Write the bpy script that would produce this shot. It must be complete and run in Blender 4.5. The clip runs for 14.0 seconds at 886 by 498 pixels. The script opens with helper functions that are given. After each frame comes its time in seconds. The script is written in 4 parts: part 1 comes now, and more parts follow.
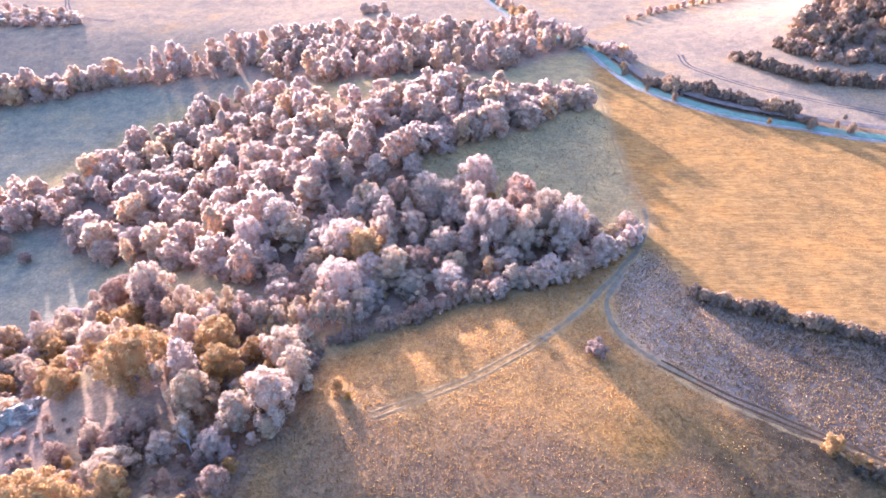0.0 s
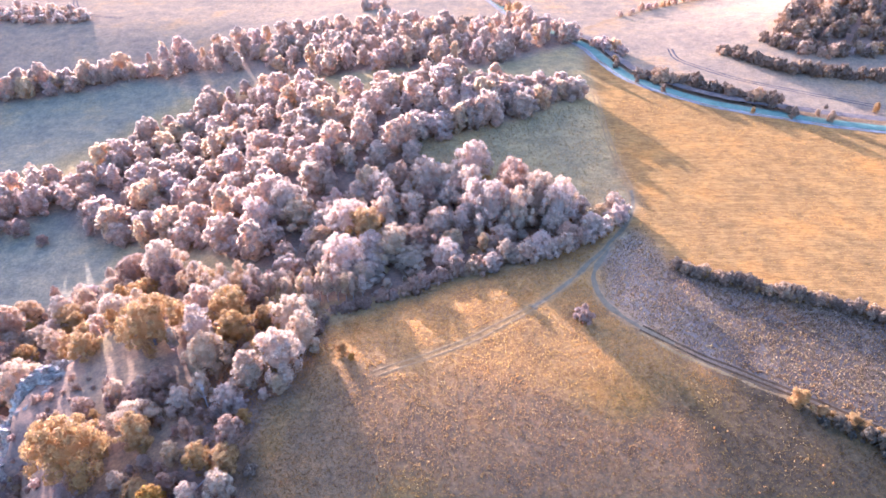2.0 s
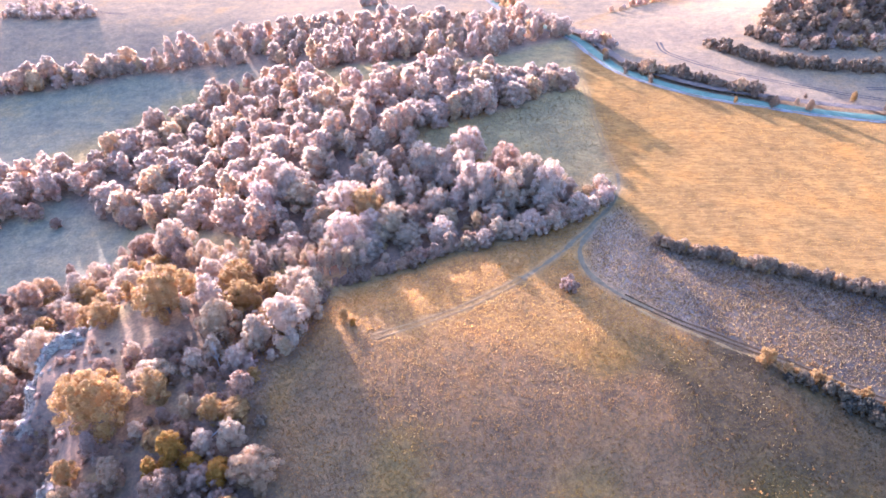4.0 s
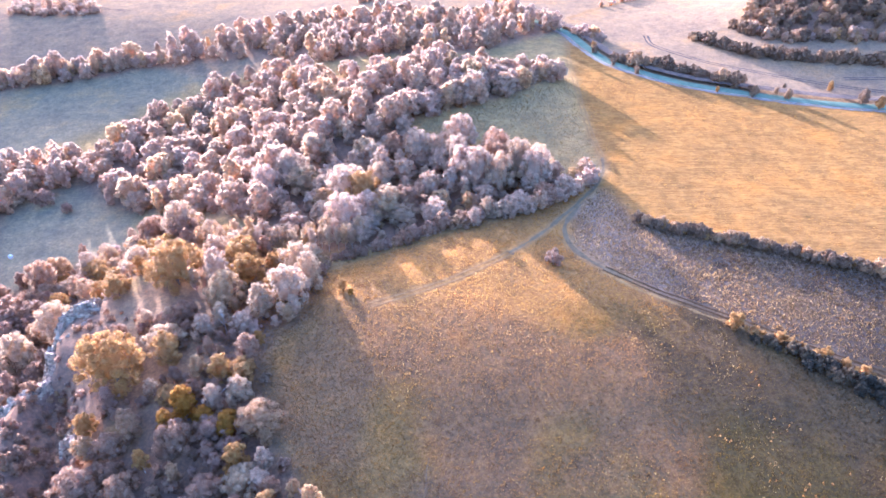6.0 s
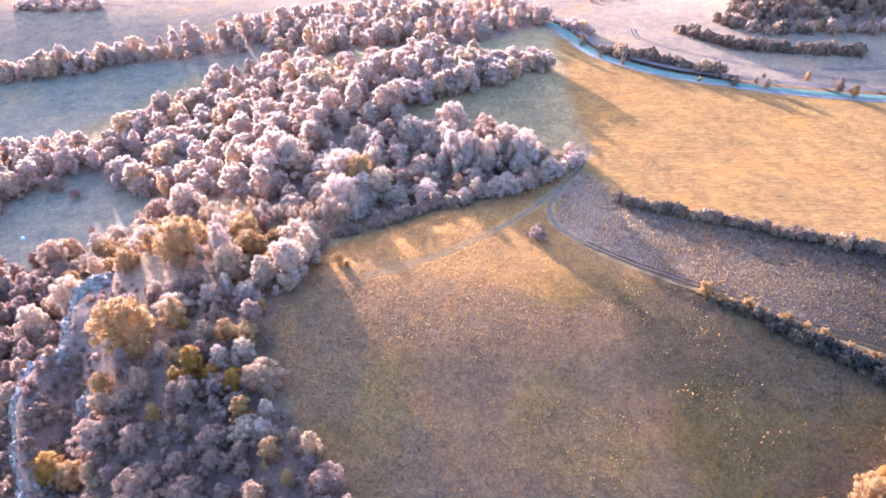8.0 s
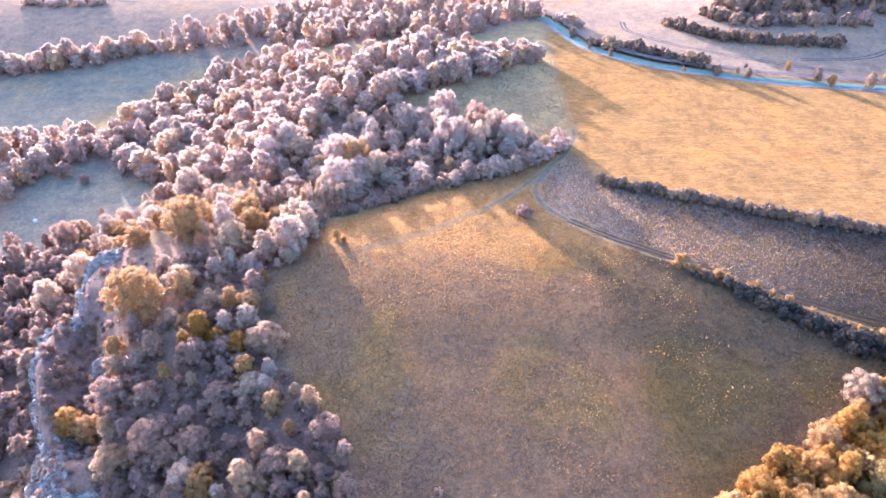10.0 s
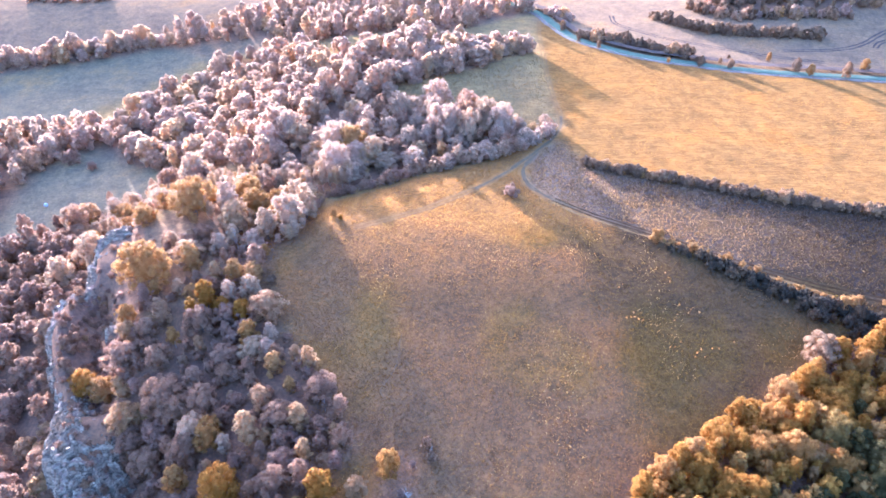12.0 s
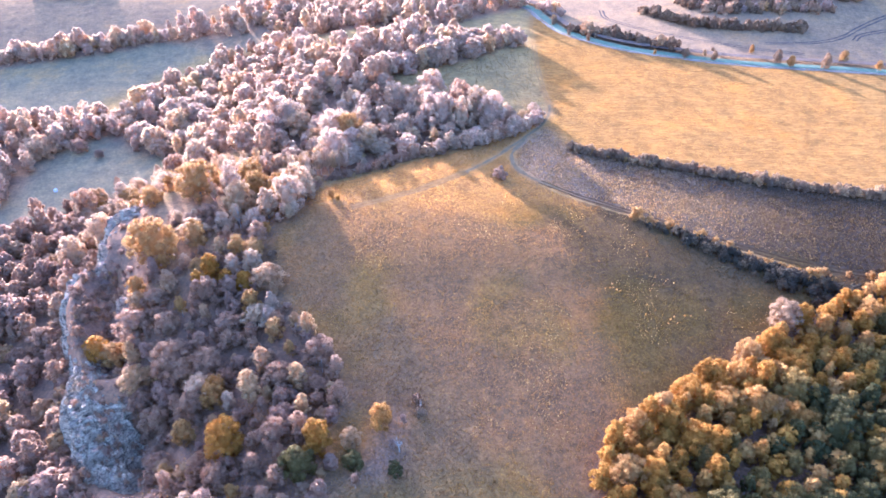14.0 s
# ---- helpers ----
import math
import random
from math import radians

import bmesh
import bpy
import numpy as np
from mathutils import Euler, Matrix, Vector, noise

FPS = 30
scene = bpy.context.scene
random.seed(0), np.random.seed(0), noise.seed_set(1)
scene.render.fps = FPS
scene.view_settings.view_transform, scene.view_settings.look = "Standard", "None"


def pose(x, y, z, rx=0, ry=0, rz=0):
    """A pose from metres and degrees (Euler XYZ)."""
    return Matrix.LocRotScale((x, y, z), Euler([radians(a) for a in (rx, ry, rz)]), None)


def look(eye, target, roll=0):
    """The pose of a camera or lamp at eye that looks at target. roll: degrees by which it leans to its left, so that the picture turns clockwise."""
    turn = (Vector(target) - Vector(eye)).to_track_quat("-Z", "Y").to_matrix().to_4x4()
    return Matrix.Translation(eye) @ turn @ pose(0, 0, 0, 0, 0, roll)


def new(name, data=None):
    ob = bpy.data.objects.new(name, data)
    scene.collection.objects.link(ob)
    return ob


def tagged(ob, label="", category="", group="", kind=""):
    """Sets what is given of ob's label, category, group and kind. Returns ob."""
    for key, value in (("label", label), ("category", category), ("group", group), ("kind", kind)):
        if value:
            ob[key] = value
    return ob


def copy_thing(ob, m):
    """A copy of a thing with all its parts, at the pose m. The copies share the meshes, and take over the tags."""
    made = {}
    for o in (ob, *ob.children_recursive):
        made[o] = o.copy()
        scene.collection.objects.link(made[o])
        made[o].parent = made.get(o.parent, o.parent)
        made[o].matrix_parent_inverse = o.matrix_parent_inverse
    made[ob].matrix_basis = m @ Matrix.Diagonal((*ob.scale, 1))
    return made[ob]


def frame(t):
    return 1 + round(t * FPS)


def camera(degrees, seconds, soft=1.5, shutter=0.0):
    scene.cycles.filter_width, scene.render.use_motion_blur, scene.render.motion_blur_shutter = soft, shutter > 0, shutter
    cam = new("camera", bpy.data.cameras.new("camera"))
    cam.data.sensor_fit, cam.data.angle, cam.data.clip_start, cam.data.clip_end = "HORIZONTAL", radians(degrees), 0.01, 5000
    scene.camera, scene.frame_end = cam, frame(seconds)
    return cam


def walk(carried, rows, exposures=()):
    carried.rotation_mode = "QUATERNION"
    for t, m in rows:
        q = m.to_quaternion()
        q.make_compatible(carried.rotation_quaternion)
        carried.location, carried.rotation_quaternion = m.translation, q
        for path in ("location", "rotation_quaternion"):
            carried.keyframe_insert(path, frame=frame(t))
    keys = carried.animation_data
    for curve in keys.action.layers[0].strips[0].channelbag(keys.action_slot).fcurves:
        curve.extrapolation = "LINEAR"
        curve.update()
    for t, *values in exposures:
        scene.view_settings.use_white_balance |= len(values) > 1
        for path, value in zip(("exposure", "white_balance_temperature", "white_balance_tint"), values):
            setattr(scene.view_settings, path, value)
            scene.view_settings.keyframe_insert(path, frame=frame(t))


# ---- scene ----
EXPOSURE, KELVIN, TINT = 2.9, 3990, 22
cam = camera(70.0, 14.0, soft=1.7)
# seconds, x, y, z, then the camera's Euler angles in degrees
ROWS = [
    (0, 0.00, 0.00, 112.00, 55.000, 0.000, 0.000),
    (0.5, 0.16, -3.41, 112.15, 55.032, 0.006, -0.005),
    (1, 0.33, -6.84, 112.30, 55.063, 0.011, -0.013),
    (1.5, 0.50, -10.27, 112.45, 55.089, 0.014, -0.027),
    (2, 0.68, -13.72, 112.61, 55.110, 0.013, -0.051),
    (2.5, 0.88, -17.17, 112.76, 55.127, 0.012, -0.084),
    (3, 1.10, -20.63, 112.92, 55.141, 0.010, -0.123),
    (5.5, 2.88, -38.13, 113.87, 55.137, 0.065, -0.388),
    (6, 3.42, -41.65, 114.09, 55.127, 0.077, -0.437),
    (6.5, 3.98, -45.18, 114.33, 55.115, 0.086, -0.487),
    (7, 4.56, -48.72, 114.56, 55.100, 0.094, -0.536),
    (7.5, 5.16, -52.26, 114.80, 55.078, 0.104, -0.583),
    (8, 5.76, -55.81, 115.03, 55.049, 0.116, -0.625),
    (10.5, 9.07, -73.77, 116.25, 54.902, 0.217, -0.722),
    (11, 9.76, -77.37, 116.46, 54.880, 0.235, -0.747),
    (11.5, 10.45, -80.96, 116.67, 54.861, 0.252, -0.770),
    (12, 11.13, -84.55, 116.87, 54.846, 0.268, -0.785),
    (12.5, 11.82, -88.13, 117.07, 54.828, 0.282, -0.795),
    (13, 12.51, -91.72, 117.27, 54.816, 0.293, -0.804),
    (13.5, 13.21, -95.29, 117.47, 54.810, 0.300, -0.815),
    (14, 13.91, -98.86, 117.68, 54.809, 0.304, -0.827),
]
walk(cam, [(t, pose(*place)) for t, *place in ROWS],
     exposures=[(0.0, EXPOSURE, KELVIN, TINT), (14.0, EXPOSURE + 0.2, KELVIN, TINT)])

# ---- light: a low sun ahead and to the left, a clear sky ----
SUN_HIGH = 9.9                                   # degrees over the horizon
SUN_WAY = Vector((-0.467, 0.884, 0.0)).normalized()  # on the ground, towards the sun
to_sun = (SUN_WAY * math.cos(radians(SUN_HIGH)) + Vector((0, 0, math.sin(radians(SUN_HIGH))))).normalized()

world = bpy.data.worlds.new("world")
scene.world = world
world.use_nodes = True
sky = world.node_tree.nodes.new("ShaderNodeTexSky")
sky.sky_type, sky.sun_disc = "NISHITA", False
sky.sun_elevation = radians(SUN_HIGH)
sky.sun_rotation = math.atan2(SUN_WAY.x, SUN_WAY.y)
sky.dust_density, sky.air_density, sky.ozone_density = 4.0, 0.9, 0.7
world.node_tree.links.new(sky.outputs[0], world.node_tree.nodes["Background"].inputs[0])
world.node_tree.nodes["Background"].inputs[1].default_value = 0.15

sun_data = bpy.data.lights.new("sun", "SUN")
sun_data.energy, sun_data.angle, sun_data.color = 4.5, radians(0.6), (1.0, 0.77, 0.53)
sun = new("sun", sun_data)
sun.matrix_world = look(tuple(to_sun * 900), (0, 0, 0))

# ---- materials ----
def material(name):
    m = bpy.data.materials.new(name)
    m.use_nodes = True
    t = m.node_tree
    return m, t, t.nodes["Principled BSDF"], t.nodes["Material Output"]


def add(t, kind, **values):
    n = t.nodes.new(kind)
    for key, v in values.items():
        n.inputs[key].default_value = v
    return n


def ramp(t, source, stops):
    n = t.nodes.new("ShaderNodeValToRGB")
    while len(n.color_ramp.elements) < len(stops):
        n.color_ramp.elements.new(0.5)
    for e, (at, c) in zip(n.color_ramp.elements, stops):
        e.position, e.color = at, (*c, 1)
    t.links.new(source, n.inputs[0])
    return n.outputs[0]


def mix(t, mode, fac, a, b):
    n = t.nodes.new("ShaderNodeMix")
    n.data_type, n.blend_type = "RGBA", mode
    for slot, v in ((0, fac), (6, a), (7, b)):
        if isinstance(v, bpy.types.NodeSocket):
            t.links.new(v, n.inputs[slot])
        else:
            n.inputs[slot].default_value = v
    return n.outputs[2]


def fog_noise(t, scale, detail=4.0, rough=0.6, where=None):
    n = add(t, "ShaderNodeTexNoise", Scale=scale, Detail=detail, Roughness=rough)
    co = where or t.nodes.new("ShaderNodeTexCoord").outputs["Object"]
    t.links.new(co, n.inputs["Vector"])
    return n.outputs["Fac"]


def grey(lo, hi):
    return [(0.25, (lo, lo, lo)), (0.75, (hi, hi, hi))]


def bump(t, bsdf, height, strength, distance):
    b = add(t, "ShaderNodeBump", Strength=strength, Distance=distance)
    t.links.new(height, b.inputs["Height"])
    t.links.new(b.outputs[0], bsdf.inputs["Normal"])


def leaf_material(name, stops, let_through, own_tone):
    """Leaves: a tone for each tree, a shade for each spray, light through the blades."""
    m, t, bsdf, out = material(name)
    if own_tone:
        a = t.nodes.new("ShaderNodeAttribute")
        a.attribute_name = "tone"
        tone = a.outputs["Fac"]
    else:
        tone = t.nodes.new("ShaderNodeObjectInfo").outputs["Random"]
    geo = t.nodes.new("ShaderNodeNewGeometry")
    base = ramp(t, tone, stops)
    base = mix(t, "MULTIPLY", 1.0, base, ramp(t, geo.outputs["Random Per Island"], [(0.0, (0.80, 0.80, 0.83)), (1.0, (1.14, 1.12, 1.08))]))
    base = mix(t, "MULTIPLY", 1.0, base, ramp(t, fog_noise(t, 0.55, 2.0), grey(0.85, 1.12)))
    t.links.new(base, bsdf.inputs["Base Color"])
    bsdf.inputs["Roughness"].default_value = 0.55
    bsdf.inputs["Specular IOR Level"].default_value = 0.06
    thin = t.nodes.new("ShaderNodeBsdfTranslucent")
    t.links.new(base, thin.inputs[0])
    both = t.nodes.new("ShaderNodeMixShader")
    both.inputs[0].default_value = let_through
    t.links.new(bsdf.outputs[0], both.inputs[1])
    t.links.new(thin.outputs[0], both.inputs[2])
    t.links.new(both.outputs[0], out.inputs[0])
    return m


# the three palest leaf palettes are lightened to carry the sunlit haze
PALE_HAZE = [(0.0, (0.56, 0.39, 0.245)), (0.35, (0.68, 0.485, 0.305)), (0.7, (0.63, 0.445, 0.305)), (1.0, (0.70, 0.48, 0.235))]
WARM = [(0.0, (0.56, 0.36, 0.20)), (0.35, (0.64, 0.425, 0.24)), (0.65, (0.60, 0.415, 0.31)), (1.0, (0.66, 0.385, 0.12))]
STRAW = [(0.0, (0.49, 0.33, 0.19)), (0.35, (0.60, 0.42, 0.235)), (0.7, (0.55, 0.385, 0.255)), (1.0, (0.60, 0.39, 0.165))]
CREAM = [(0.0, (0.43, 0.235, 0.065)), (0.5, (0.47, 0.265, 0.08)), (1.0, (0.49, 0.285, 0.10))]
MAUVE = [(0.0, (0.37, 0.225, 0.135)), (0.4, (0.48, 0.295, 0.165)), (0.75, (0.44, 0.275, 0.18)), (1.0, (0.56, 0.355, 0.15))]
GOLD = [(0.0, (0.37, 0.185, 0.027)), (0.5, (0.46, 0.235, 0.036)), (1.0, (0.47, 0.262, 0.075))]
# leaf colour with the shade of the ditch and trackside painted in
DEEP_SHADE = [(0.0, (0.07, 0.055, 0.035)), (0.5, (0.11, 0.08, 0.048)), (1.0, (0.20, 0.13, 0.065))]
# olive green, darkened so that it carries the golden wood's own shade
OLIVE_SHADED = [(0.0, (0.075, 0.066, 0.022)), (0.5, (0.135, 0.10, 0.03)), (1.0, (0.27, 0.165, 0.04))]
DARK = [(0.0, (0.22, 0.135, 0.075)), (0.5, (0.31, 0.19, 0.10)), (1.0, (0.52, 0.31, 0.14))]
leaf_pale = leaf_material("leaf_pale", PALE_HAZE, 0.52, False)
leaf_straw = leaf_material("leaf_straw", STRAW, 0.5, False)
leaf_cream = leaf_material("leaf_cream", CREAM, 0.48, False)
leaf_mauve = leaf_material("leaf_mauve", MAUVE, 0.55, False)
leaf_gold = leaf_material("leaf_gold", GOLD, 0.55, False)
leaf_dark = leaf_material("leaf_dark", DARK, 0.3, False)
leaf_deep_shade = leaf_material("leaf_deep_shade", DEEP_SHADE, 0.3, False)
leaf_olive_shaded = leaf_material("leaf_olive_shaded", OLIVE_SHADED, 0.35, False)
wood_leaf_pale = leaf_material("wood_leaf_pale", PALE_HAZE, 0.64, True)
wood_leaf_warm = leaf_material("wood_leaf_warm", WARM, 0.58, True)
wood_leaf_mauve = leaf_material("wood_leaf_mauve", MAUVE, 0.55, True)
wood_leaf_dark = leaf_material("wood_leaf_dark", DARK, 0.3, True)
wood_leaf_straw = leaf_material("wood_leaf_straw", STRAW, 0.55, True)
wood_leaf_gold = leaf_material("wood_leaf_gold", GOLD, 0.4, True)


def plain_material(name, a, b, scale, rough=0.9, relief=0.3, depth=0.05, gloss=0.0):
    m, t, bsdf, out = material(name)
    f = fog_noise(t, scale, 6.0)
    c = ramp(t, f, [(0.3, a), (0.7, b)])
    c = mix(t, "MULTIPLY", 1.0, c, ramp(t, fog_noise(t, scale * 7.3, 3.0), grey(0.8, 1.15)))
    t.links.new(c, bsdf.inputs["Base Color"])
    bsdf.inputs["Roughness"].default_value = rough
    bsdf.inputs["Specular IOR Level"].default_value = gloss
    bump(t, bsdf, fog_noise(t, scale * 4, 5.0), relief, depth)
    return m


bark = plain_material("bark", (0.13, 0.10, 0.09), (0.24, 0.19, 0.17), 1.5)
pale_bark = plain_material("pale_bark", (0.34, 0.27, 0.21), (0.50, 0.41, 0.33), 2.0)
asphalt = plain_material("asphalt", (0.14, 0.165, 0.10), (0.20, 0.23, 0.145), 0.35, 0.9, 0.1, 0.01, 0.03)
earth_rut = plain_material("earth_rut", (0.22, 0.12, 0.045), (0.34, 0.19, 0.075), 0.5)
bank_earth = plain_material("bank_earth", (0.11, 0.075, 0.055), (0.22, 0.15, 0.105), 0.4)
chalk_edge = plain_material("chalk_edge", (0.27, 0.22, 0.165), (0.42, 0.36, 0.28), 0.7)
gravel_verge = plain_material("gravel_verge", (0.20, 0.15, 0.11), (0.36, 0.28, 0.22), 0.6)
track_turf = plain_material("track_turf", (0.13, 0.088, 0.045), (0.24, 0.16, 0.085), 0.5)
straw_verge = plain_material("straw_verge", (0.22, 0.125, 0.045), (0.36, 0.215, 0.085), 0.8)
dark_rut = plain_material("dark_rut", (0.055, 0.03, 0.012), (0.11, 0.062, 0.028), 0.5)
trodden = plain_material("trodden", (0.12, 0.08, 0.05), (0.24, 0.16, 0.09), 0.8)
tyre_mark = plain_material("tyre_mark", (0.07, 0.05, 0.04), (0.15, 0.11, 0.085), 0.4)
limestone_tone = [(0.34, (0.08, 0.06, 0.045)), (0.45, (0.36, 0.255, 0.155)), (0.56, (0.64, 0.475, 0.295)), (0.70, (0.86, 0.68, 0.43))]

# ---- the land ----
def ease(a, b, x):
    s = np.clip((x - a) / (b - a), 0, 1)
    return s * s * (3 - 2 * s)


# the rim of the crag, from its top rock down to the lower buttress: x, y, z
RIM = [(-97, 106, -5), (-100, 101, -3.2), (-104, 97, -4.5), (-104.5, 88, -7.5), (-101, 81, -10), (-103, 76, -10), (-107, 70, -10.5), (-107, 64, -13), (-105, 56, -16), (-100, 46, -19), (-93, 36, -17.5), (-89, 25, -15.5), (-84.6, 15.5, -17), (-80, 7, -20), (-72, 1, -24), (-64, -4, -28)]
RIM_UP = np.array(RIM[::-1], float)


def off_line(x, y, ax, ay, bx, by):
    """Distance from the stretch a to b."""
    dx, dy = bx - ax, by - ay
    s = np.clip(((x - ax) * dx + (y - ay) * dy) / (dx * dx + dy * dy), 0, 1)
    return np.hypot(x - ax - s * dx, y - ay - s * dy)


def ground(x, y):
    """Height of the land at x, y (numbers or arrays)."""
    x, y = np.asarray(x, float), np.asarray(y, float)
    u, v = np.clip(100 - y, 0, 45), np.clip(55 - y, 0, 75)
    z = -0.0022 * u ** 2 - 0.155 * v + 0.03 * np.clip(y - 100, 0, 200) + 0.012 * np.clip(y - 300, 0, 700)
    valley = ease(-20, -140, x) * (30 * ease(60, 150, y) + 26 * ease(150, 60, y)) * (1 - 0.62 * ease(270, 430, y))
    spur = ease(-5, 3, x - np.interp(y, RIM_UP[:, 1], RIM_UP[:, 0])) * ease(138, 112, y)
    shelf = 0.08 * np.clip(-30 - x, 0, 90)
    shelf = shelf + 4 * np.exp(-(((x + 52) / 24) ** 2 + ((y - 12) / 34) ** 2))                 # bowl in front of the crag
    shelf = shelf + 13 * np.exp(-(((x + 69) / 12) ** 2 + ((y - 8) / 19) ** 2))                  # foot of the lower buttress
    shelf = shelf + 9 * np.exp(-(off_line(x, y, -97, 72, -84, 36) / 6.5) ** 2)                  # gully inside the rim
    back = 0.81 * (y - 95) - 0.58 * (x + 16)                                  # the land falls away behind the meadow's brow
    z = z - (5.2 * ease(3, 34, back) + 2 * ease(30, 80, back)) * ease(220, 165, y) * ease(66, 30, x - 0.25 * (y - 140)) * ease(-80, -38, x)
    z = z - valley * (1 - spur) - shelf * spur
    z = z + 2.5 * np.exp(-(((x - 15) / 45) ** 2 + ((y - 250) / 22) ** 2))      # rise under the second wood
    z = z + 22 * np.exp(-(((x - 255) / 75) ** 2 + ((y - 345) / 60) ** 2))    # knoll
    return z


def at_ground(x, y, up=0.0):
    return Vector((x, y, float(ground(x, y)) + up))


def inside(poly, x, y):
    x, y = np.asarray(x, float), np.asarray(y, float)
    hit = np.zeros(x.shape, bool)
    for (x0, y0), (x1, y1) in zip(poly, poly[1:] + poly[:1]):
        cross = ((y0 > y) != (y1 > y)) & (x < (x1 - x0) * (y - y0) / (y1 - y0 + 1e-12) + x0)
        hit ^= cross
    return hit


def spline(points, step=2.0):
    """A smooth line through the points, as an array of x, y."""
    p = [np.array(q, float) for q in points]
    p = [2 * p[0] - p[1]] + p + [2 * p[-1] - p[-2]]
    out = []
    for a, b, c, d in zip(p, p[1:], p[2:], p[3:]):
        n = max(2, int(np.linalg.norm(c - b) / step))
        for i in range(n):
            s = i / n
            out.append(0.5 * (2 * b + (c - a) * s + (2 * a - 5 * b + 4 * c - d) * s * s + (3 * b - a - 3 * c + d) * s ** 3))
    out.append(p[-2])
    return np.array(out)


def mesh_from(name, verts, faces, mat, smooth=True):
    me = bpy.data.meshes.new(name)
    verts, faces = np.asarray(verts, np.float32), np.asarray(faces, np.int32)
    k = faces.shape[1]
    me.vertices.add(len(verts))
    me.vertices.foreach_set("co", verts.ravel())
    me.loops.add(faces.size)
    me.loops.foreach_set("vertex_index", faces.ravel())
    me.polygons.add(len(faces))
    me.polygons.foreach_set("loop_start", np.arange(0, faces.size, k, dtype=np.int32))
    me.polygons.foreach_set("use_smooth", np.full(len(faces), smooth))
    me.update(calc_edges=True)
    me.materials.append(mat)
    return me


ROAD = [(20, 485), (32, 435), (50, 378), (68, 350), (79, 331), (85, 305), (94, 281), (119, 256), (146, 242), (174, 231), (200, 225), (230, 219), (300, 203), (420, 180)]
TRACK_A = [(-16, 95), (-3, 101), (10, 108), (25, 119), (35, 128), (44, 138), (52, 148), (60, 159), (65, 170), (67, 181), (67, 195), (67, 212), (68, 234), (70, 260), (72, 290), (76, 318)]
TRACK_B = [(52, 147), (47, 138), (44, 130), (46, 120), (53, 111), (66, 100), (84, 88), (104, 75), (130, 62), (155, 55), (210, 40)]
HEDGE_A = [(62, 137), (70, 135), (88, 127), (108, 119), (132, 109), (155, 102), (178, 95), (230, 82), (300, 66)]
FAR_TRACK = [(84, 362), (110, 386), (147, 410), (189, 429), (260, 452)]

# what grows where: plan outline, colour, how strongly it is furrowed
golden_field = [(66, 136)] + [tuple(p) for p in spline(TRACK_A[7:], 6)] + [(86, 300), (96, 276), (120, 252), (174, 228), (230, 216), (420, 176), (420, 40), (300, 66), (178, 95), (108, 119), (88, 127)]
heath = [(48, 140), (55, 150), (63, 158), (66, 148), (66, 137), (88, 127), (108, 119), (132, 109), (178, 95), (300, 66), (210, 40), (155, 55), (130, 62), (84, 88), (66, 100), (53, 111), (46, 121)]
meadow = [(-60, 96), (-24, 121), (0, 132), (36, 144), (60, 164), (46, 130), (46, 120), (66, 100), (104, 75), (155, 55), (210, 40), (260, -60), (-120, -140), (-60, 0), (-20, 31), (-32, 51), (-52, 76)]
glade = [(62, 166), (20, 190), (-18, 214), (3, 221), (26, 233), (50, 244), (66, 257), (24, 292), (24, 300), (76, 333), (70, 260), (66, 200)]
low_meadow = [(-130, 205), (-120, 165), (-100, 150), (-150, 135), (-200, 60), (-420, 0), (-420, 265), (-340, 290), (-236, 320), (-169, 342), (-132, 325), (-152, 308), (-190, 250), (-165, 214)]
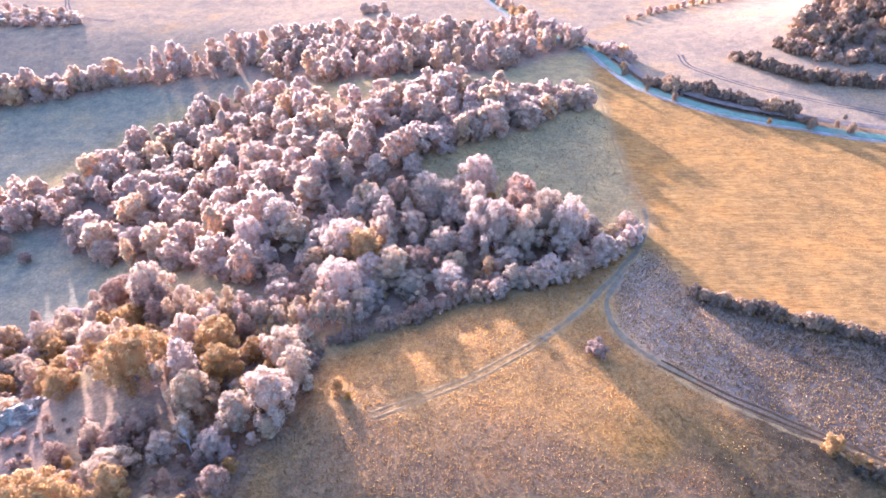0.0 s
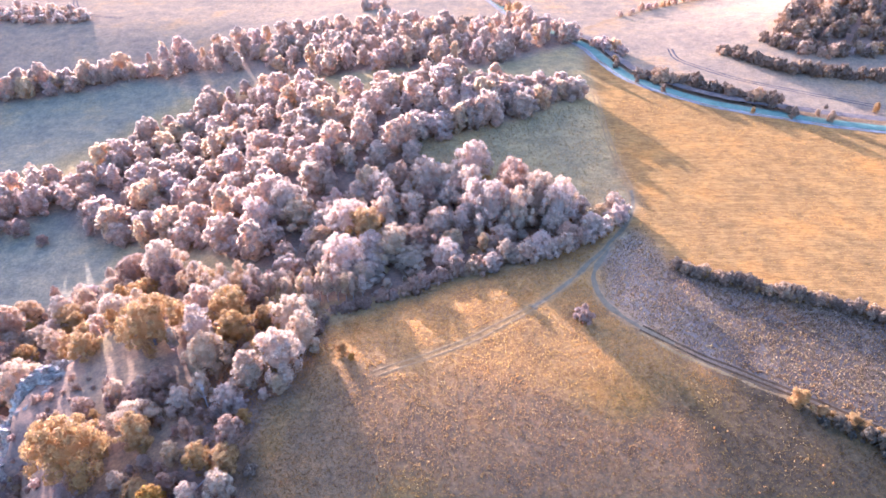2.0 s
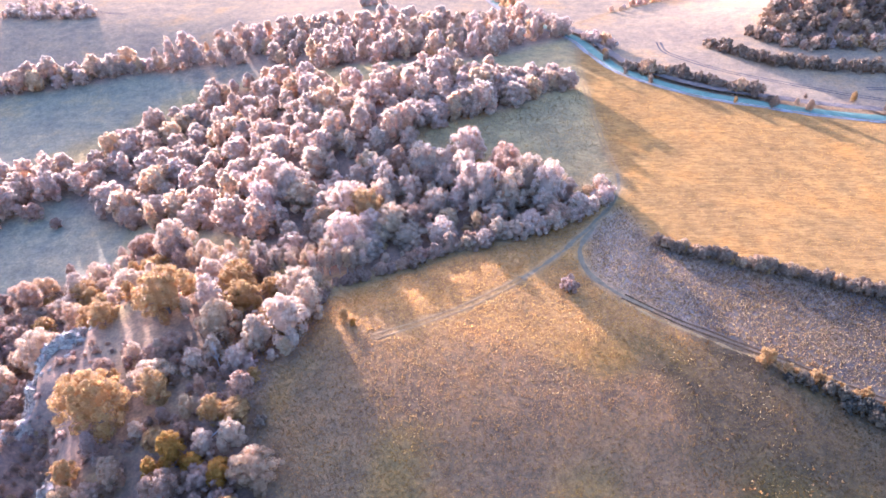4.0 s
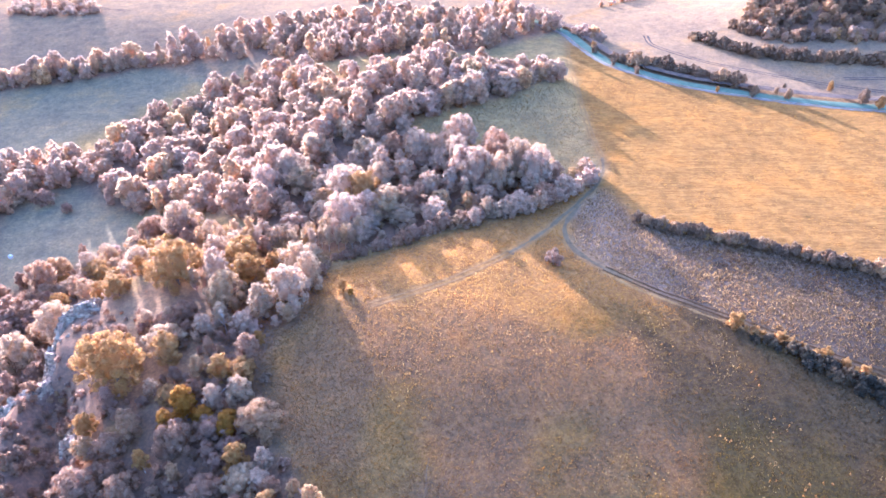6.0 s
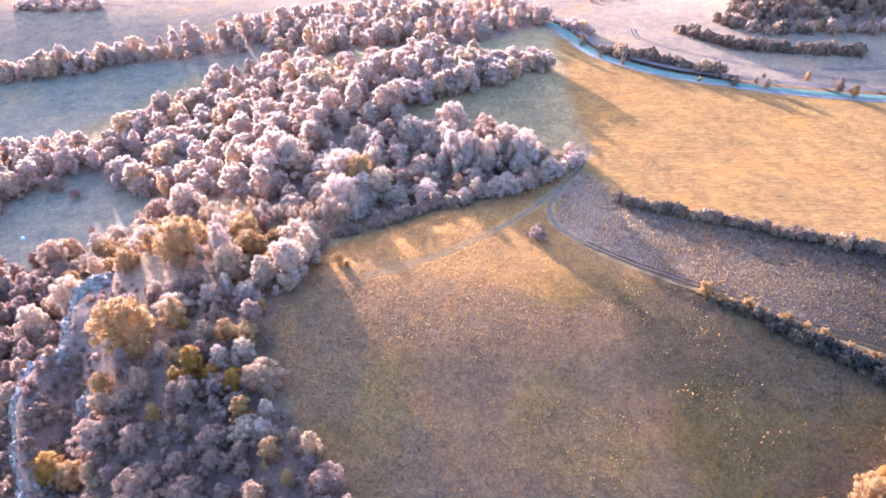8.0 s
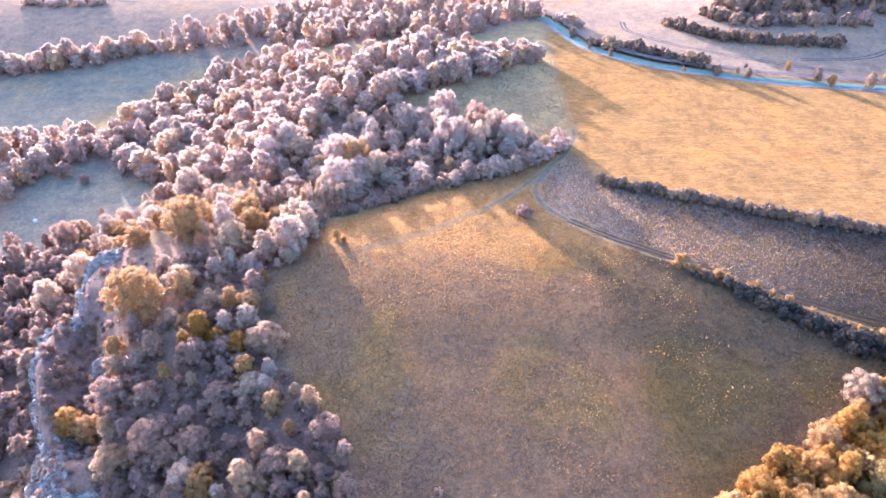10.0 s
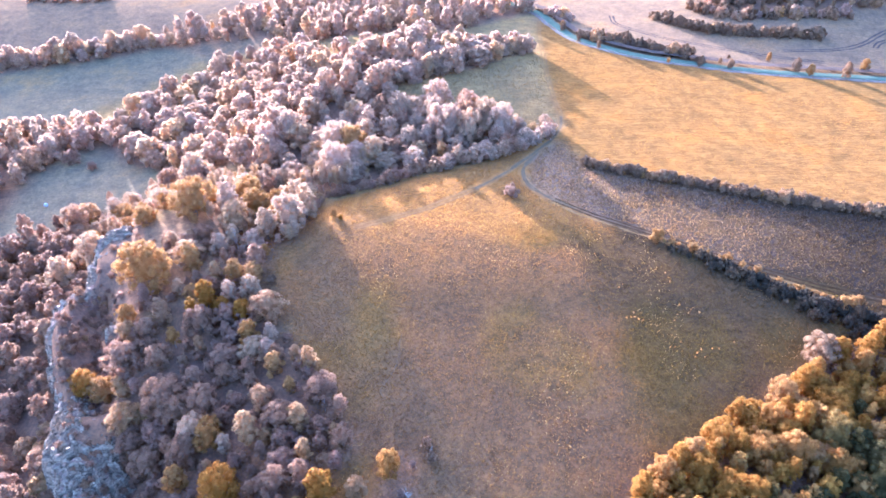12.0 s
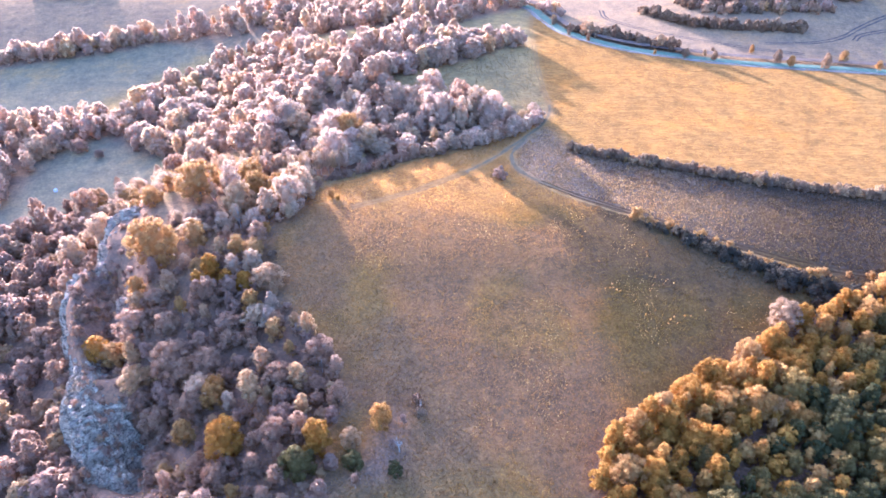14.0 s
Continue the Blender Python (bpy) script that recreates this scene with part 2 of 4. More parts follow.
WOODS = {
    "front": [(60, 168), (53, 159), (42, 148), (32, 145), (18, 141), (6, 139), (-12, 131), (-22, 127), (-40, 130), (-42, 150), (-36, 182), (-4, 190), (22, 184), (44, 172)],
    "mid": [(-42, 140), (-90, 172), (-106, 180), (-135, 192), (-160, 214), (-165, 232), (-158, 262), (-143, 286), (-126, 304), (-112, 316), (-80, 304), (-56, 278), (-36, 270), (-15, 274), (4, 274), (22, 272), (44, 272), (64, 262), (50, 250), (38, 240), (26, 232), (4, 223), (-12, 217), (-5, 194), (-36, 183)],
    "belt": [(76, 336), (60, 330), (44, 318), (28, 306), (0, 296), (-30, 296), (-58, 304), (-90, 330), (-113, 350), (-150, 344), (-181, 336), (-208, 326), (-240, 316), (-345, 285), (-345, 294), (-248, 326), (-211, 338), (-182, 354), (-150, 368), (-125, 384), (-58, 368), (5, 352), (46, 372), (68, 352)],
    "ridge": [(-35, 121), (-32, 108), (-34, 98), (-36, 90), (-46, 84), (-58, 86), (-64, 96), (-72, 112), (-86, 118), (-96, 108), (-106, 104), (-130, 122), (-142, 146), (-123, 158), (-105, 164), (-60, 138), (-40, 124)],
    "shelf": [(-40, 84), (-46, 70), (-38, 56), (-62, 58), (-76, 60), (-85, 70), (-84, 86), (-70, 96), (-58, 86)],
    "bowl": [(-38, 56), (-32, 50), (-22, 34), (-16, 26), (-10, 16), (-14, 4), (-10, -12), (-48, -20), (-54, -10), (-64, 4), (-69, 20), (-77, 36), (-82, 52), (-66, 58)],
    "low": [(-6, 7), (4, 12), (7, 4), (3, -8), (-8, -10)],
    "west": [(-110, 100), (-111, 86), (-109, 79), (-113, 70), (-112, 60), (-108, 48), (-101, 38), (-96, 27), (-91, 15), (-87, 5), (-79, -4), (-72, -12), (-112, -14), (-150, 40), (-166, 95), (-158, 135), (-142, 142), (-128, 118)],
    "gold": [(50, -11), (53, 0), (61, 8), (76, 11), (85, 19), (97, 26), (111, 35), (136, 44), (151, 51), (175, 50), (165, 0), (126, -22), (50, -24)],
    # its north end is added over open meadow, to block sun streaks
    "left": [(-180, 140), (-182, 185), (-175, 206), (-164, 214), (-162, 226), (-172, 240), (-188, 232), (-212, 230), (-245, 222), (-240, 150), (-215, 110)],
    "knoll": [(176, 322), (188, 309), (222, 300), (270, 296), (290, 320), (270, 375), (230, 380), (196, 360)],
    "isle": [(-300, 416), (-254, 414), (-232, 418), (-250, 436), (-300, 450)],
}


def meadow_tone(x, y):
    """The meadow's drift from dry golden grass by the track to russet and olive herbs, and a darker, faintly greener
    tint by the ditch that stands for shade.
    """
    x, y = np.asarray(x, float), np.asarray(y, float)
    n = np.array([noise.fractal((a * 0.035, b * 0.035, 8.0), 1.0, 2.0, 4) for a, b in zip(x.ravel(), y.ravel())]).reshape(x.shape)
    gold = ease(80, 106, y + 14 * n)
    olive = ease(-0.05, 0.3, n) * (1 - gold)
    # the wood's shade over the meadow's right side, put into the colour
    ditch_shade = ease(56, 82, x + 0.35 * y - 10 + 26 * n) * ease(104, 84, y)
    tone = np.empty((*x.shape, 3))
    tone[:] = (0.84, 0.73, 0.58)
    tone += gold[..., None] * np.array((0.34, 0.24, -0.02))
    tone += olive[..., None] * np.array((0.06, 0.06, -0.12))
    return tone * (1 - ditch_shade[..., None] * np.array((0.42, 0.36, 0.33)))


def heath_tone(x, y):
    """Pale short grass where the tracks meet, darker step by step towards larger x."""
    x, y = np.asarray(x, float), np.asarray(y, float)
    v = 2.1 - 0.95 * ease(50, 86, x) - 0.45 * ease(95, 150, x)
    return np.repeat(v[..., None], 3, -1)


def axis(parts):
    out = []
    for a, b, n in parts:
        out += list(np.linspace(a, b, n, endpoint=False))
    return np.array(out + [parts[-1][1]])


def rise(a, b, n):
    return a + (b - a) * (np.arange(n) / n) ** 2.5


xs = np.concatenate([-np.flip(rise(330, 4600, 24)[1:]), axis([(-330, -130, 50), (-130, 210, 170), (210, 420, 50)]), rise(420, 4600, 24)[1:], [4600]])
ys = np.concatenate([-np.flip(rise(150, 4000, 20)[1:]), axis([(-150, -40, 30), (-40, 340, 190), (340, 560, 55)]), rise(560, 4800, 24)[1:], [4800]])
gx, gy = np.meshgrid(xs, ys)
gz = ground(gx, gy)
wob = np.array([noise.noise_vector((x * 0.11, y * 0.11, 3.1)) for x, y in zip(gx.ravel(), gy.ravel())]).reshape(*gx.shape, 3)
jx, jy = gx + 3.0 * wob[..., 0], gy + 3.0 * wob[..., 1]
gz = gz + 0.04 * wob[..., 2] * (np.abs(gx) < 400)
nx, ny = len(xs), len(ys)
idx = np.arange(nx * ny).reshape(ny, nx)
quads = np.stack([idx[:-1, :-1], idx[:-1, 1:], idx[1:, 1:], idx[1:, :-1]], -1).reshape(-1, 4)

STUBBLE, GOLDEN, HEATH, MEADOW = (0.285, 0.182, 0.10), (0.285, 0.150, 0.044), (0.14, 0.094, 0.061), (0.245, 0.155, 0.086)
GLADE, LOW, FLOOR = (0.35, 0.225, 0.09), (0.26, 0.19, 0.105), (0.27, 0.155, 0.09)
cover = np.empty((*gx.shape, 4))
cover[:] = (*STUBBLE, 0.25)
home = [(-330, -150), (-330, 300), (-120, 326), (20, 296), (76, 334), (70, 260), (66, 190), (60, 130), (80, -150)]
for poly, colour, furrow in ((home, GLADE, 0.2), (golden_field, GOLDEN, 1.0), (heath, HEATH, 0.0), (meadow, MEADOW, 0.0), (glade, GLADE, 0.3), (low_meadow, LOW, 0.1)):
    cover[inside(poly, jx, jy)] = (*colour, furrow)
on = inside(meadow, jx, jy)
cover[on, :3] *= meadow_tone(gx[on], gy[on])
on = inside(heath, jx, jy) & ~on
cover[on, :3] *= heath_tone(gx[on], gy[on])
crag_foot = [(-92, 110), (-84, 84), (-78, 62), (-72, 40), (-62, 20), (-50, -12), (-84, -12), (-104, 26), (-116, 64), (-112, 90), (-104, 112)]
for poly in (crag_foot, *WOODS.values()):
    cover[inside(poly, jx, jy)] = (*FLOOR, 0.0)

open_slope = [(-94, 100), (-84, 80), (-72, 66), (-62, 64), (-56, 74), (-60, 92), (-70, 110), (-86, 114)]
cover[inside(open_slope, jx, jy)] = (0.34, 0.20, 0.10, 0.0)

# neighbouring covers run into one another over a few metres
for _ in range(2):
    for ax in (0, 1):
        cover[...] = (np.roll(cover, 1, ax) + 2 * cover + np.roll(cover, -1, ax)) / 4

land_mat, t, bsdf, out = material("land")
vc = t.nodes.new("ShaderNodeAttribute")
vc.attribute_name = "cover"
co = t.nodes.new("ShaderNodeTexCoord").outputs["Object"]
base = vc.outputs["Color"]
base = mix(t, "MULTIPLY", 1.0, base, ramp(t, fog_noise(t, 0.035, 5.0, 0.6, co), [(0.3, (0.84, 0.86, 0.93)), (0.55, (1.0, 1.0, 1.0)), (0.72, (1.22, 1.06, 0.82))]))
base = mix(t, "MULTIPLY", 1.0, base, ramp(t, fog_noise(t, 0.45, 6.0, 0.7, co), grey(0.74, 1.24)))
base = mix(t, "MULTIPLY", 1.0, base, ramp(t, fog_noise(t, 0.14, 4.0, 0.65, co), [(0.32, (0.84, 0.85, 0.88)), (0.68, (1.15, 1.1, 1.0))]))
rest = t.nodes.new("ShaderNodeMath")
rest.operation = "MULTIPLY_ADD"
rest.inputs[1].default_value, rest.inputs[2].default_value = -0.8, 1.0
t.links.new(vc.outputs["Alpha"], rest.inputs[0])
base = mix(t, "MULTIPLY", rest.outputs[0], base, ramp(t, fog_noise(t, 1.15, 3.0, 0.8, co), [(0.34, (0.72, 0.74, 0.78)), (0.5, (0.98, 0.98, 0.97)), (0.64, (1.28, 1.22, 1.10))]))
turn = t.nodes.new("ShaderNodeMapping")
turn.inputs["Rotation"].default_value = (0, 0, radians(20))
turn.inputs["Scale"].default_value = (0.035, 1.0, 1.0)
t.links.new(co, turn.inputs["Vector"])
rows_noise = fog_noise(t, 0.85, 2.5, 0.65, turn.outputs[0])
base = mix(t, "MULTIPLY", vc.outputs["Alpha"], base, ramp(t, rows_noise, [(0.36, (0.92, 0.90, 0.88)), (0.64, (1.07, 1.06, 1.04))]))
swath = t.nodes.new("ShaderNodeMapping")
swath.inputs["Rotation"].default_value = (0, 0, radians(24))
swath.inputs["Scale"].default_value = (0.16, 1.0, 1.0)
t.links.new(co, swath.inputs["Vector"])
base = mix(t, "MULTIPLY", vc.outputs["Alpha"], base, ramp(t, fog_noise(t, 1.5, 4.0, 0.8, swath.outputs[0]), [(0.34, (0.66, 0.63, 0.62)), (0.5, (1.0, 0.98, 0.95)), (0.66, (1.30, 1.27, 1.2))]))
t.links.new(base, bsdf.inputs["Base Color"])
bsdf.inputs["Roughness"].default_value = 1.0
bsdf.inputs["Specular IOR Level"].default_value = 0.0
bump(t, bsdf, fog_noise(t, 0.9, 8.0, 0.75, co), 0.6, 0.5)

ground_mesh = mesh_from("ground", np.stack([gx, gy, gz], -1).reshape(-1, 3), quads, land_mat)
attr = ground_mesh.attributes.new("cover", "FLOAT_COLOR", "POINT")
attr.data.foreach_set("color", cover.astype(np.float32).ravel())
tagged(new("ground", ground_mesh), "rolling ground of stubble fields, rough meadow and woodland floor", "ground", kind="structure")


def ribbon(name, line, width, lift, mat, offset=0.0, ragged=0.15, cross=3, seed=0.0):
    """A strip of land cover that follows the ground along a line."""
    p = spline(line, 1.5)
    d = np.gradient(p, axis=0)
    d /= np.linalg.norm(d, axis=1)[:, None]
    side = np.stack([d[:, 1], -d[:, 0]], 1)
    verts, n = [], len(p)
    for i in range(n):
        w = width * (1 + ragged * noise.noise((p[i, 0] * 0.3, p[i, 1] * 0.3, seed)))
        o = offset + ragged * 0.6 * noise.noise((p[i, 0] * 0.12, p[i, 1] * 0.12, seed + 5))
        for j in range(cross):
            s = j / (cross - 1) - 0.5
            q = p[i] + side[i] * (o + w * s)
            verts.append((q[0], q[1], float(ground(q[0], q[1])) + (lift if 0 < j < cross - 1 else lift - 0.08)))
    faces = [(i * cross + j, i * cross + j + 1, (i + 1) * cross + j + 1, (i + 1) * cross + j) for i in range(n - 1) for j in range(cross - 1)]
    return new(name, mesh_from(name, verts, faces, mat))


tagged(ribbon("road", ROAD, 5.2, 0.30, asphalt, cross=6, ragged=0.02), "grey-blue asphalt country road between fields", "road", kind="structure")
tagged(ribbon("verge", ROAD, 0.6, 0.24, chalk_edge, 3.0, 0.8, seed=2.0), "chalky worn edge of the road", "verge", kind="structure")
tagged(ribbon("verge", ROAD, 1.6, 0.20, gravel_verge, 4.4, 0.9, seed=4.0), "pale dry gravel and grass verge beside the road", "verge", kind="structure")
tagged(ribbon("bank", ROAD, 4.4, 1.8, bank_earth, -5.6, 0.35, cross=5, seed=6.0), "low dark earth bank along the road", "bank", kind="structure")


def two_ruts(name, line, mat, label, gauge=1.7, width=0.5):
    root = tagged(new(name), label, "track", kind="structure")
    for off in (-gauge / 2, gauge / 2):
        rut = ribbon("rut", line, width, 0.09, mat, off, 0.6, seed=off * 7)
        rut.parent = root
    return root


two_ruts("dirt_track", TRACK_A, earth_rut, "worn two-rut dirt farm track through the meadow")
two_ruts("dirt_track", TRACK_B[4:], dark_rut, "dark two-rut dirt farm track beside a row of shrubs", width=0.7)
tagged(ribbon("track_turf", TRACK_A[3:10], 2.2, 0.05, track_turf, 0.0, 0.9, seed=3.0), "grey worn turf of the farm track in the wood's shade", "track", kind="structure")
tagged(ribbon("track_turf", TRACK_B[:5] + [(60, 105)], 1.8, 0.07, track_turf, 0.0, 0.7), "dark worn turf where two farm tracks meet", "track", kind="structure")
tagged(ribbon("verge", TRACK_B[4:9], 1.0, 0.09, straw_verge, 2.4, 1.3, seed=4.0), "straw-coloured grass verge of the farm track", "verge", kind="structure")
tagged(ribbon("trodden_path", [(1, 48), (0, 41), (-2, 34), (-4, 29), (-1, 26), (3, 27), (6, 30), (9, 34)], 0.55, 0.02, trodden, 0.0, 1.6), "faint trodden loop in the meadow grass", "path", kind="structure")
two_ruts("dirt_track", FAR_TRACK, earth_rut, "far farm track lined with low bushes", width=1.2)
for line in ([(122, 324), (121, 310), (126, 300), (142, 281), (163, 266), (190, 250), (215, 240)], [(300, 292), (282, 284), (262, 272), (244, 260), (227, 255), (200, 256)], [(282, 270), (268, 266), (256, 262), (250, 256)], [(-278, 490), (-258, 452), (-240, 434), (-215, 426)]):
    two_ruts("tractor_track", line, tyre_mark, "dark tractor wheel marks in the pale stubble field", 2.2, 0.95)

# ---- trees ----
rnd = random.Random(11)


def part(name, me, parent, label=""):
    ob = new(name, me)
    ob.parent = parent
    return tagged(ob, label)


def tube(path, radii, sides=6):
    """Vertices and quads of a tapered tube along a path."""
    verts, faces = [], []
    for i, (p, r) in enumerate(zip(path, radii)):
        ahead = (path[min(i + 1, len(path) - 1)] - path[max(i - 1, 0)]).normalized()
        u = ahead.orthogonal().normalized()
        v = ahead.cross(u)
        for j in range(sides):
            a = 2 * math.pi * j / sides
            verts.append(p + (u * math.cos(a) + v * math.sin(a)) * r)
    for i in range(len(path) - 1):
        for j in range(sides):
            k = (j + 1) % sides
            faces.append((i * sides + j, i * sides + k, (i + 1) * sides + k, (i + 1) * sides + j))
    return verts, faces


bm = bmesh.new()
bmesh.ops.create_icosphere(bm, subdivisions=1, radius=1.0)
BALL_V = np.array([v.co[:] for v in bm.verts])
BALL_F = np.array([[v.index for v in f.verts] for f in bm.faces])
bm.free()


bm = bmesh.new()
bmesh.ops.create_icosphere(bm, subdivisions=2, radius=1.0)
CORE_V = np.array([v.co[:] for v in bm.verts])
CORE_F = np.array([[v.index for v in f.verts] for f in bm.faces])
bm.free()


def crown_arrays(seed, width, low, high, lobes, sprays, spray_size, taper=0.35, fill=0.62):
    """A crown of billows over an uneven dome, with leaf sprays on the outside of each billow.
    Returns vertices, triangles and the billows' centres."""
    g = np.random.default_rng(seed)
    r_env, tall = width / 2, high - low
    k1, k2, p1, p2 = g.integers(2, 4), g.integers(3, 6), g.uniform(0, 6.28), g.uniform(0, 6.28)

    def girth(h, a):
        dome = np.sqrt(np.clip(1 - ((h - 0.4) / 0.6) ** 2, 0, 1)) if h > 0.4 else 0.6 + h
        return r_env * dome * (1 - 0.45 * taper * h) * (1 + 0.16 * np.cos(k1 * a + p1) + 0.10 * np.cos(k2 * a + p2))

    balls = [(np.array([0.0, 0.0, low + 0.46 * tall]), np.array([0.60 * r_env] * 2 + [0.44 * tall]), 0.0)]
    for k in range(lobes):
        h = 0.06 + 0.90 * ((k + g.uniform(0, 1)) / lobes) ** 0.8
        a = k * 2.399963 + g.uniform(-0.45, 0.45)
        r = r_env * g.uniform(0.15, 0.31) * (1 - 0.25 * h)
        reach = max(0.0, girth(h, a) - 0.8 * r) * g.uniform(0.88, 1.08)
        c = np.array([math.cos(a) * reach, math.sin(a) * reach, low + h * tall - 0.5 * r + g.uniform(-0.3, 0.3) * r])
        balls.append((c, r * np.array([1.0, 1.0, g.uniform(1.0, 1.35)]), 1.0))
    verts, faces, count = [], [], 0
    area = np.array([b[1][0] * b[1][2] * (1.0 if b[2] else 0.45) for b in balls])
    share = np.maximum(6, 1.9 * sprays * area / area.sum()).astype(int)
    for i, ((c, radii, leafy), n) in enumerate(zip(balls, share)):
        v, f = (BALL_V, BALL_F) if leafy else (CORE_V, CORE_F)
        verts.append(v * (1 + g.uniform(-0.14, 0.1, (len(v), 1))) * radii * ((0.58 if leafy else 0.7) + 0.16 * fill) + c)
        faces.append(f + count)
        count += len(v)
        way = c - np.array([0, 0, low + 0.35 * tall])
        way = way / (np.linalg.norm(way) + 1e-6) * (0.55 if leafy else 0.0)
        d = g.normal(size=(n, 3)) + way + np.array([0, 0, 0.25])
        d /= np.linalg.norm(d, axis=1)[:, None]
        p = c + d * radii * g.uniform(0.86, 1.14, (n, 1))
        keep = np.ones(n, bool)
        for j, (oc, orad, _) in enumerate(balls):
            if j != i:
                keep &= (((p - oc) / orad) ** 2).sum(1) > 0.82
        d, p = d[keep], p[keep]
        n = len(p)
        face = d + g.normal(size=(n, 3)) * 0.42
        face /= np.linalg.norm(face, axis=1)[:, None]
        ta = np.array([0, 0, 1.0]) + g.normal(size=(n, 3)) * 0.8
        ta -= face * (ta * face).sum(1)[:, None]
        ta /= np.linalg.norm(ta, axis=1)[:, None]
        tb = np.cross(face, ta)
        s = spray_size * g.uniform(0.55, 1.3, (n, 1))
        tri = np.stack([p + ta * s * 1.3 + face * s * 0.2, p - ta * s * 0.6 + tb * s * 0.7, p - ta * s * 0.6 - tb * s * 0.7], 1).reshape(-1, 3)
        verts.append(tri)
        faces.append(np.arange(len(tri)).reshape(-1, 3) + count)
        count += len(tri)
    return np.concatenate(verts), np.concatenate(faces), [b[0] for b in balls[1:]]


def trunk_arrays(seed, low, high, radius, centres, limbs):
    g = random.Random(seed)
    lean = Vector((g.uniform(-0.4, 0.4), g.uniform(-0.4, 0.4), 0))
    path = [Vector((0, 0, -1.0))] + [lean * (k / 4) ** 2 + Vector((0, 0, (low + (high - low) * 0.55) * k / 4)) for k in range(5)]
    verts, faces = tube(path, [radius * 1.35, radius * 1.2, radius * 0.9, radius * 0.75, radius * 0.55, radius * 0.3], 7)
    for c in g.sample(centres, min(limbs, len(centres))):
        a = path[3] * g.uniform(0.8, 1.0) + Vector((0, 0, g.uniform(-0.5, 1.0)))
        b = Vector(c)
        m = (a + b) / 2 + Vector((0, 0, -0.3))
        v, f = tube([a, m, b], [radius * 0.42, radius * 0.28, radius * 0.1], 5)
        faces += [tuple(i + len(verts) for i in q) for q in f]
        verts += v
    return np.array([v[:] for v in verts]), np.array(faces)


def tree(name, seed, leaf, wood, width, low, high, lobes, sprays, spray_size, radius, taper=0.35, fill=0.62, limbs=6):
    v, f, centres = crown_arrays(seed, width, low, high, lobes, sprays, spray_size, taper, fill)
    tv, tf = trunk_arrays(seed, low, high, radius, centres, limbs)
    root = new(name)
    part("trunk", mesh_from("trunk", tv, tf, wood), root)
    part("crown", mesh_from("crown", v, f, leaf, smooth=False), root)
    return root


def stand(model, x, y, size=1.0, tall=1.0, label="", category="", group=""):
    """A copy of a model tree, on the ground."""
    m = Matrix.LocRotScale(at_ground(x, y), Euler((0, 0, rnd.uniform(0, 6.283))), (size, size, size * tall))
    return tagged(copy_thing(model, m), label, category, group)


def scatter(poly, gap, seed, keep=1.0):
    """Points in an outline that stay a gap apart, and the more loosely the fewer are kept."""
    g = random.Random(seed)
    x0, x1 = min(p[0] for p in poly), max(p[0] for p in poly)
    y0, y1 = min(p[1] for p in poly), max(p[1] for p in poly)
    n = int((x1 - x0) * (y1 - y0) / (gap * gap) * 7)
    cells, out = {}, []
    pts = np.array([(g.uniform(x0, x1), g.uniform(y0, y1)) for _ in range(n)])
    pts = pts[inside(poly, pts[:, 0], pts[:, 1])]
    for x, y in pts:
        i, j = int(x // gap), int(y // gap)
        if all((x - a) ** 2 + (y - b) ** 2 >= gap * gap for u in (-1, 0, 1) for w in (-1, 0, 1) for a, b in cells.get((i + u, j + w), ())):
            cells.setdefault((i, j), []).append((x, y))
            if g.random() < keep:
                out.append((x, y))
    return out


models = []


def model(*a, **k):
    m = tree(*a, **k)
    models.append(m)
    return m


# broad crowns, upright crowns and thin ones, each in several builds
def builds(leaf, wood, base):
    broad = [model("broadleaf_tree", base + k, leaf, wood, 9.5 + k, 0.8, 11.0 + 0.8 * k, 36 + 4 * k, 3000, 0.215, 0.28) for k in range(3)]
    upright = [model("upright_tree", base + 10 + k, leaf, wood, 6.4 + 0.6 * k, 1.0, 12.0 + k, 28, 2000, 0.225, 0.22, taper=0.6) for k in range(2)]
    thin = [model("young_tree", base + 20, leaf, pale_bark, 4.8, 2.5, 12.0, 18, 1100, 0.225, 0.14, taper=0.5, fill=0.45)]
    return broad + upright + thin


pale_set = builds(leaf_pale, bark, 100)
straw_set = builds(leaf_straw, bark, 150)
cream_set = builds(leaf_cream, bark, 100)
mauve_set = builds(leaf_mauve, bark, 200)
gold_set = builds(leaf_gold, bark, 300)
olive_set = builds(leaf_olive_shaded, bark, 300)
brown_set = builds(leaf_dark, bark, 200)
slender_set = [model("slender_tree", 360 + k, leaf_straw, pale_bark, 4.4 + 0.5 * k, 4.2 - 0.4 * k, 13.5 + k, 18, 1000, 0.235, 0.15, taper=0.3, fill=0.5) for k in range(3)]
shrub_models = {}
for key, leaf in (("pale", leaf_pale), ("dark", leaf_dark), ("gold", leaf_gold), ("deep", leaf_deep_shade), ("cream", leaf_cream), ("mauve", leaf_mauve)):
    shrub_models[key] = [model("shrub", 400 + k + len(key) * 7, leaf, bark, 4.0, -0.3, 3.3, 12, 480, 0.25, 0.10, taper=0.2) for k in range(2)]

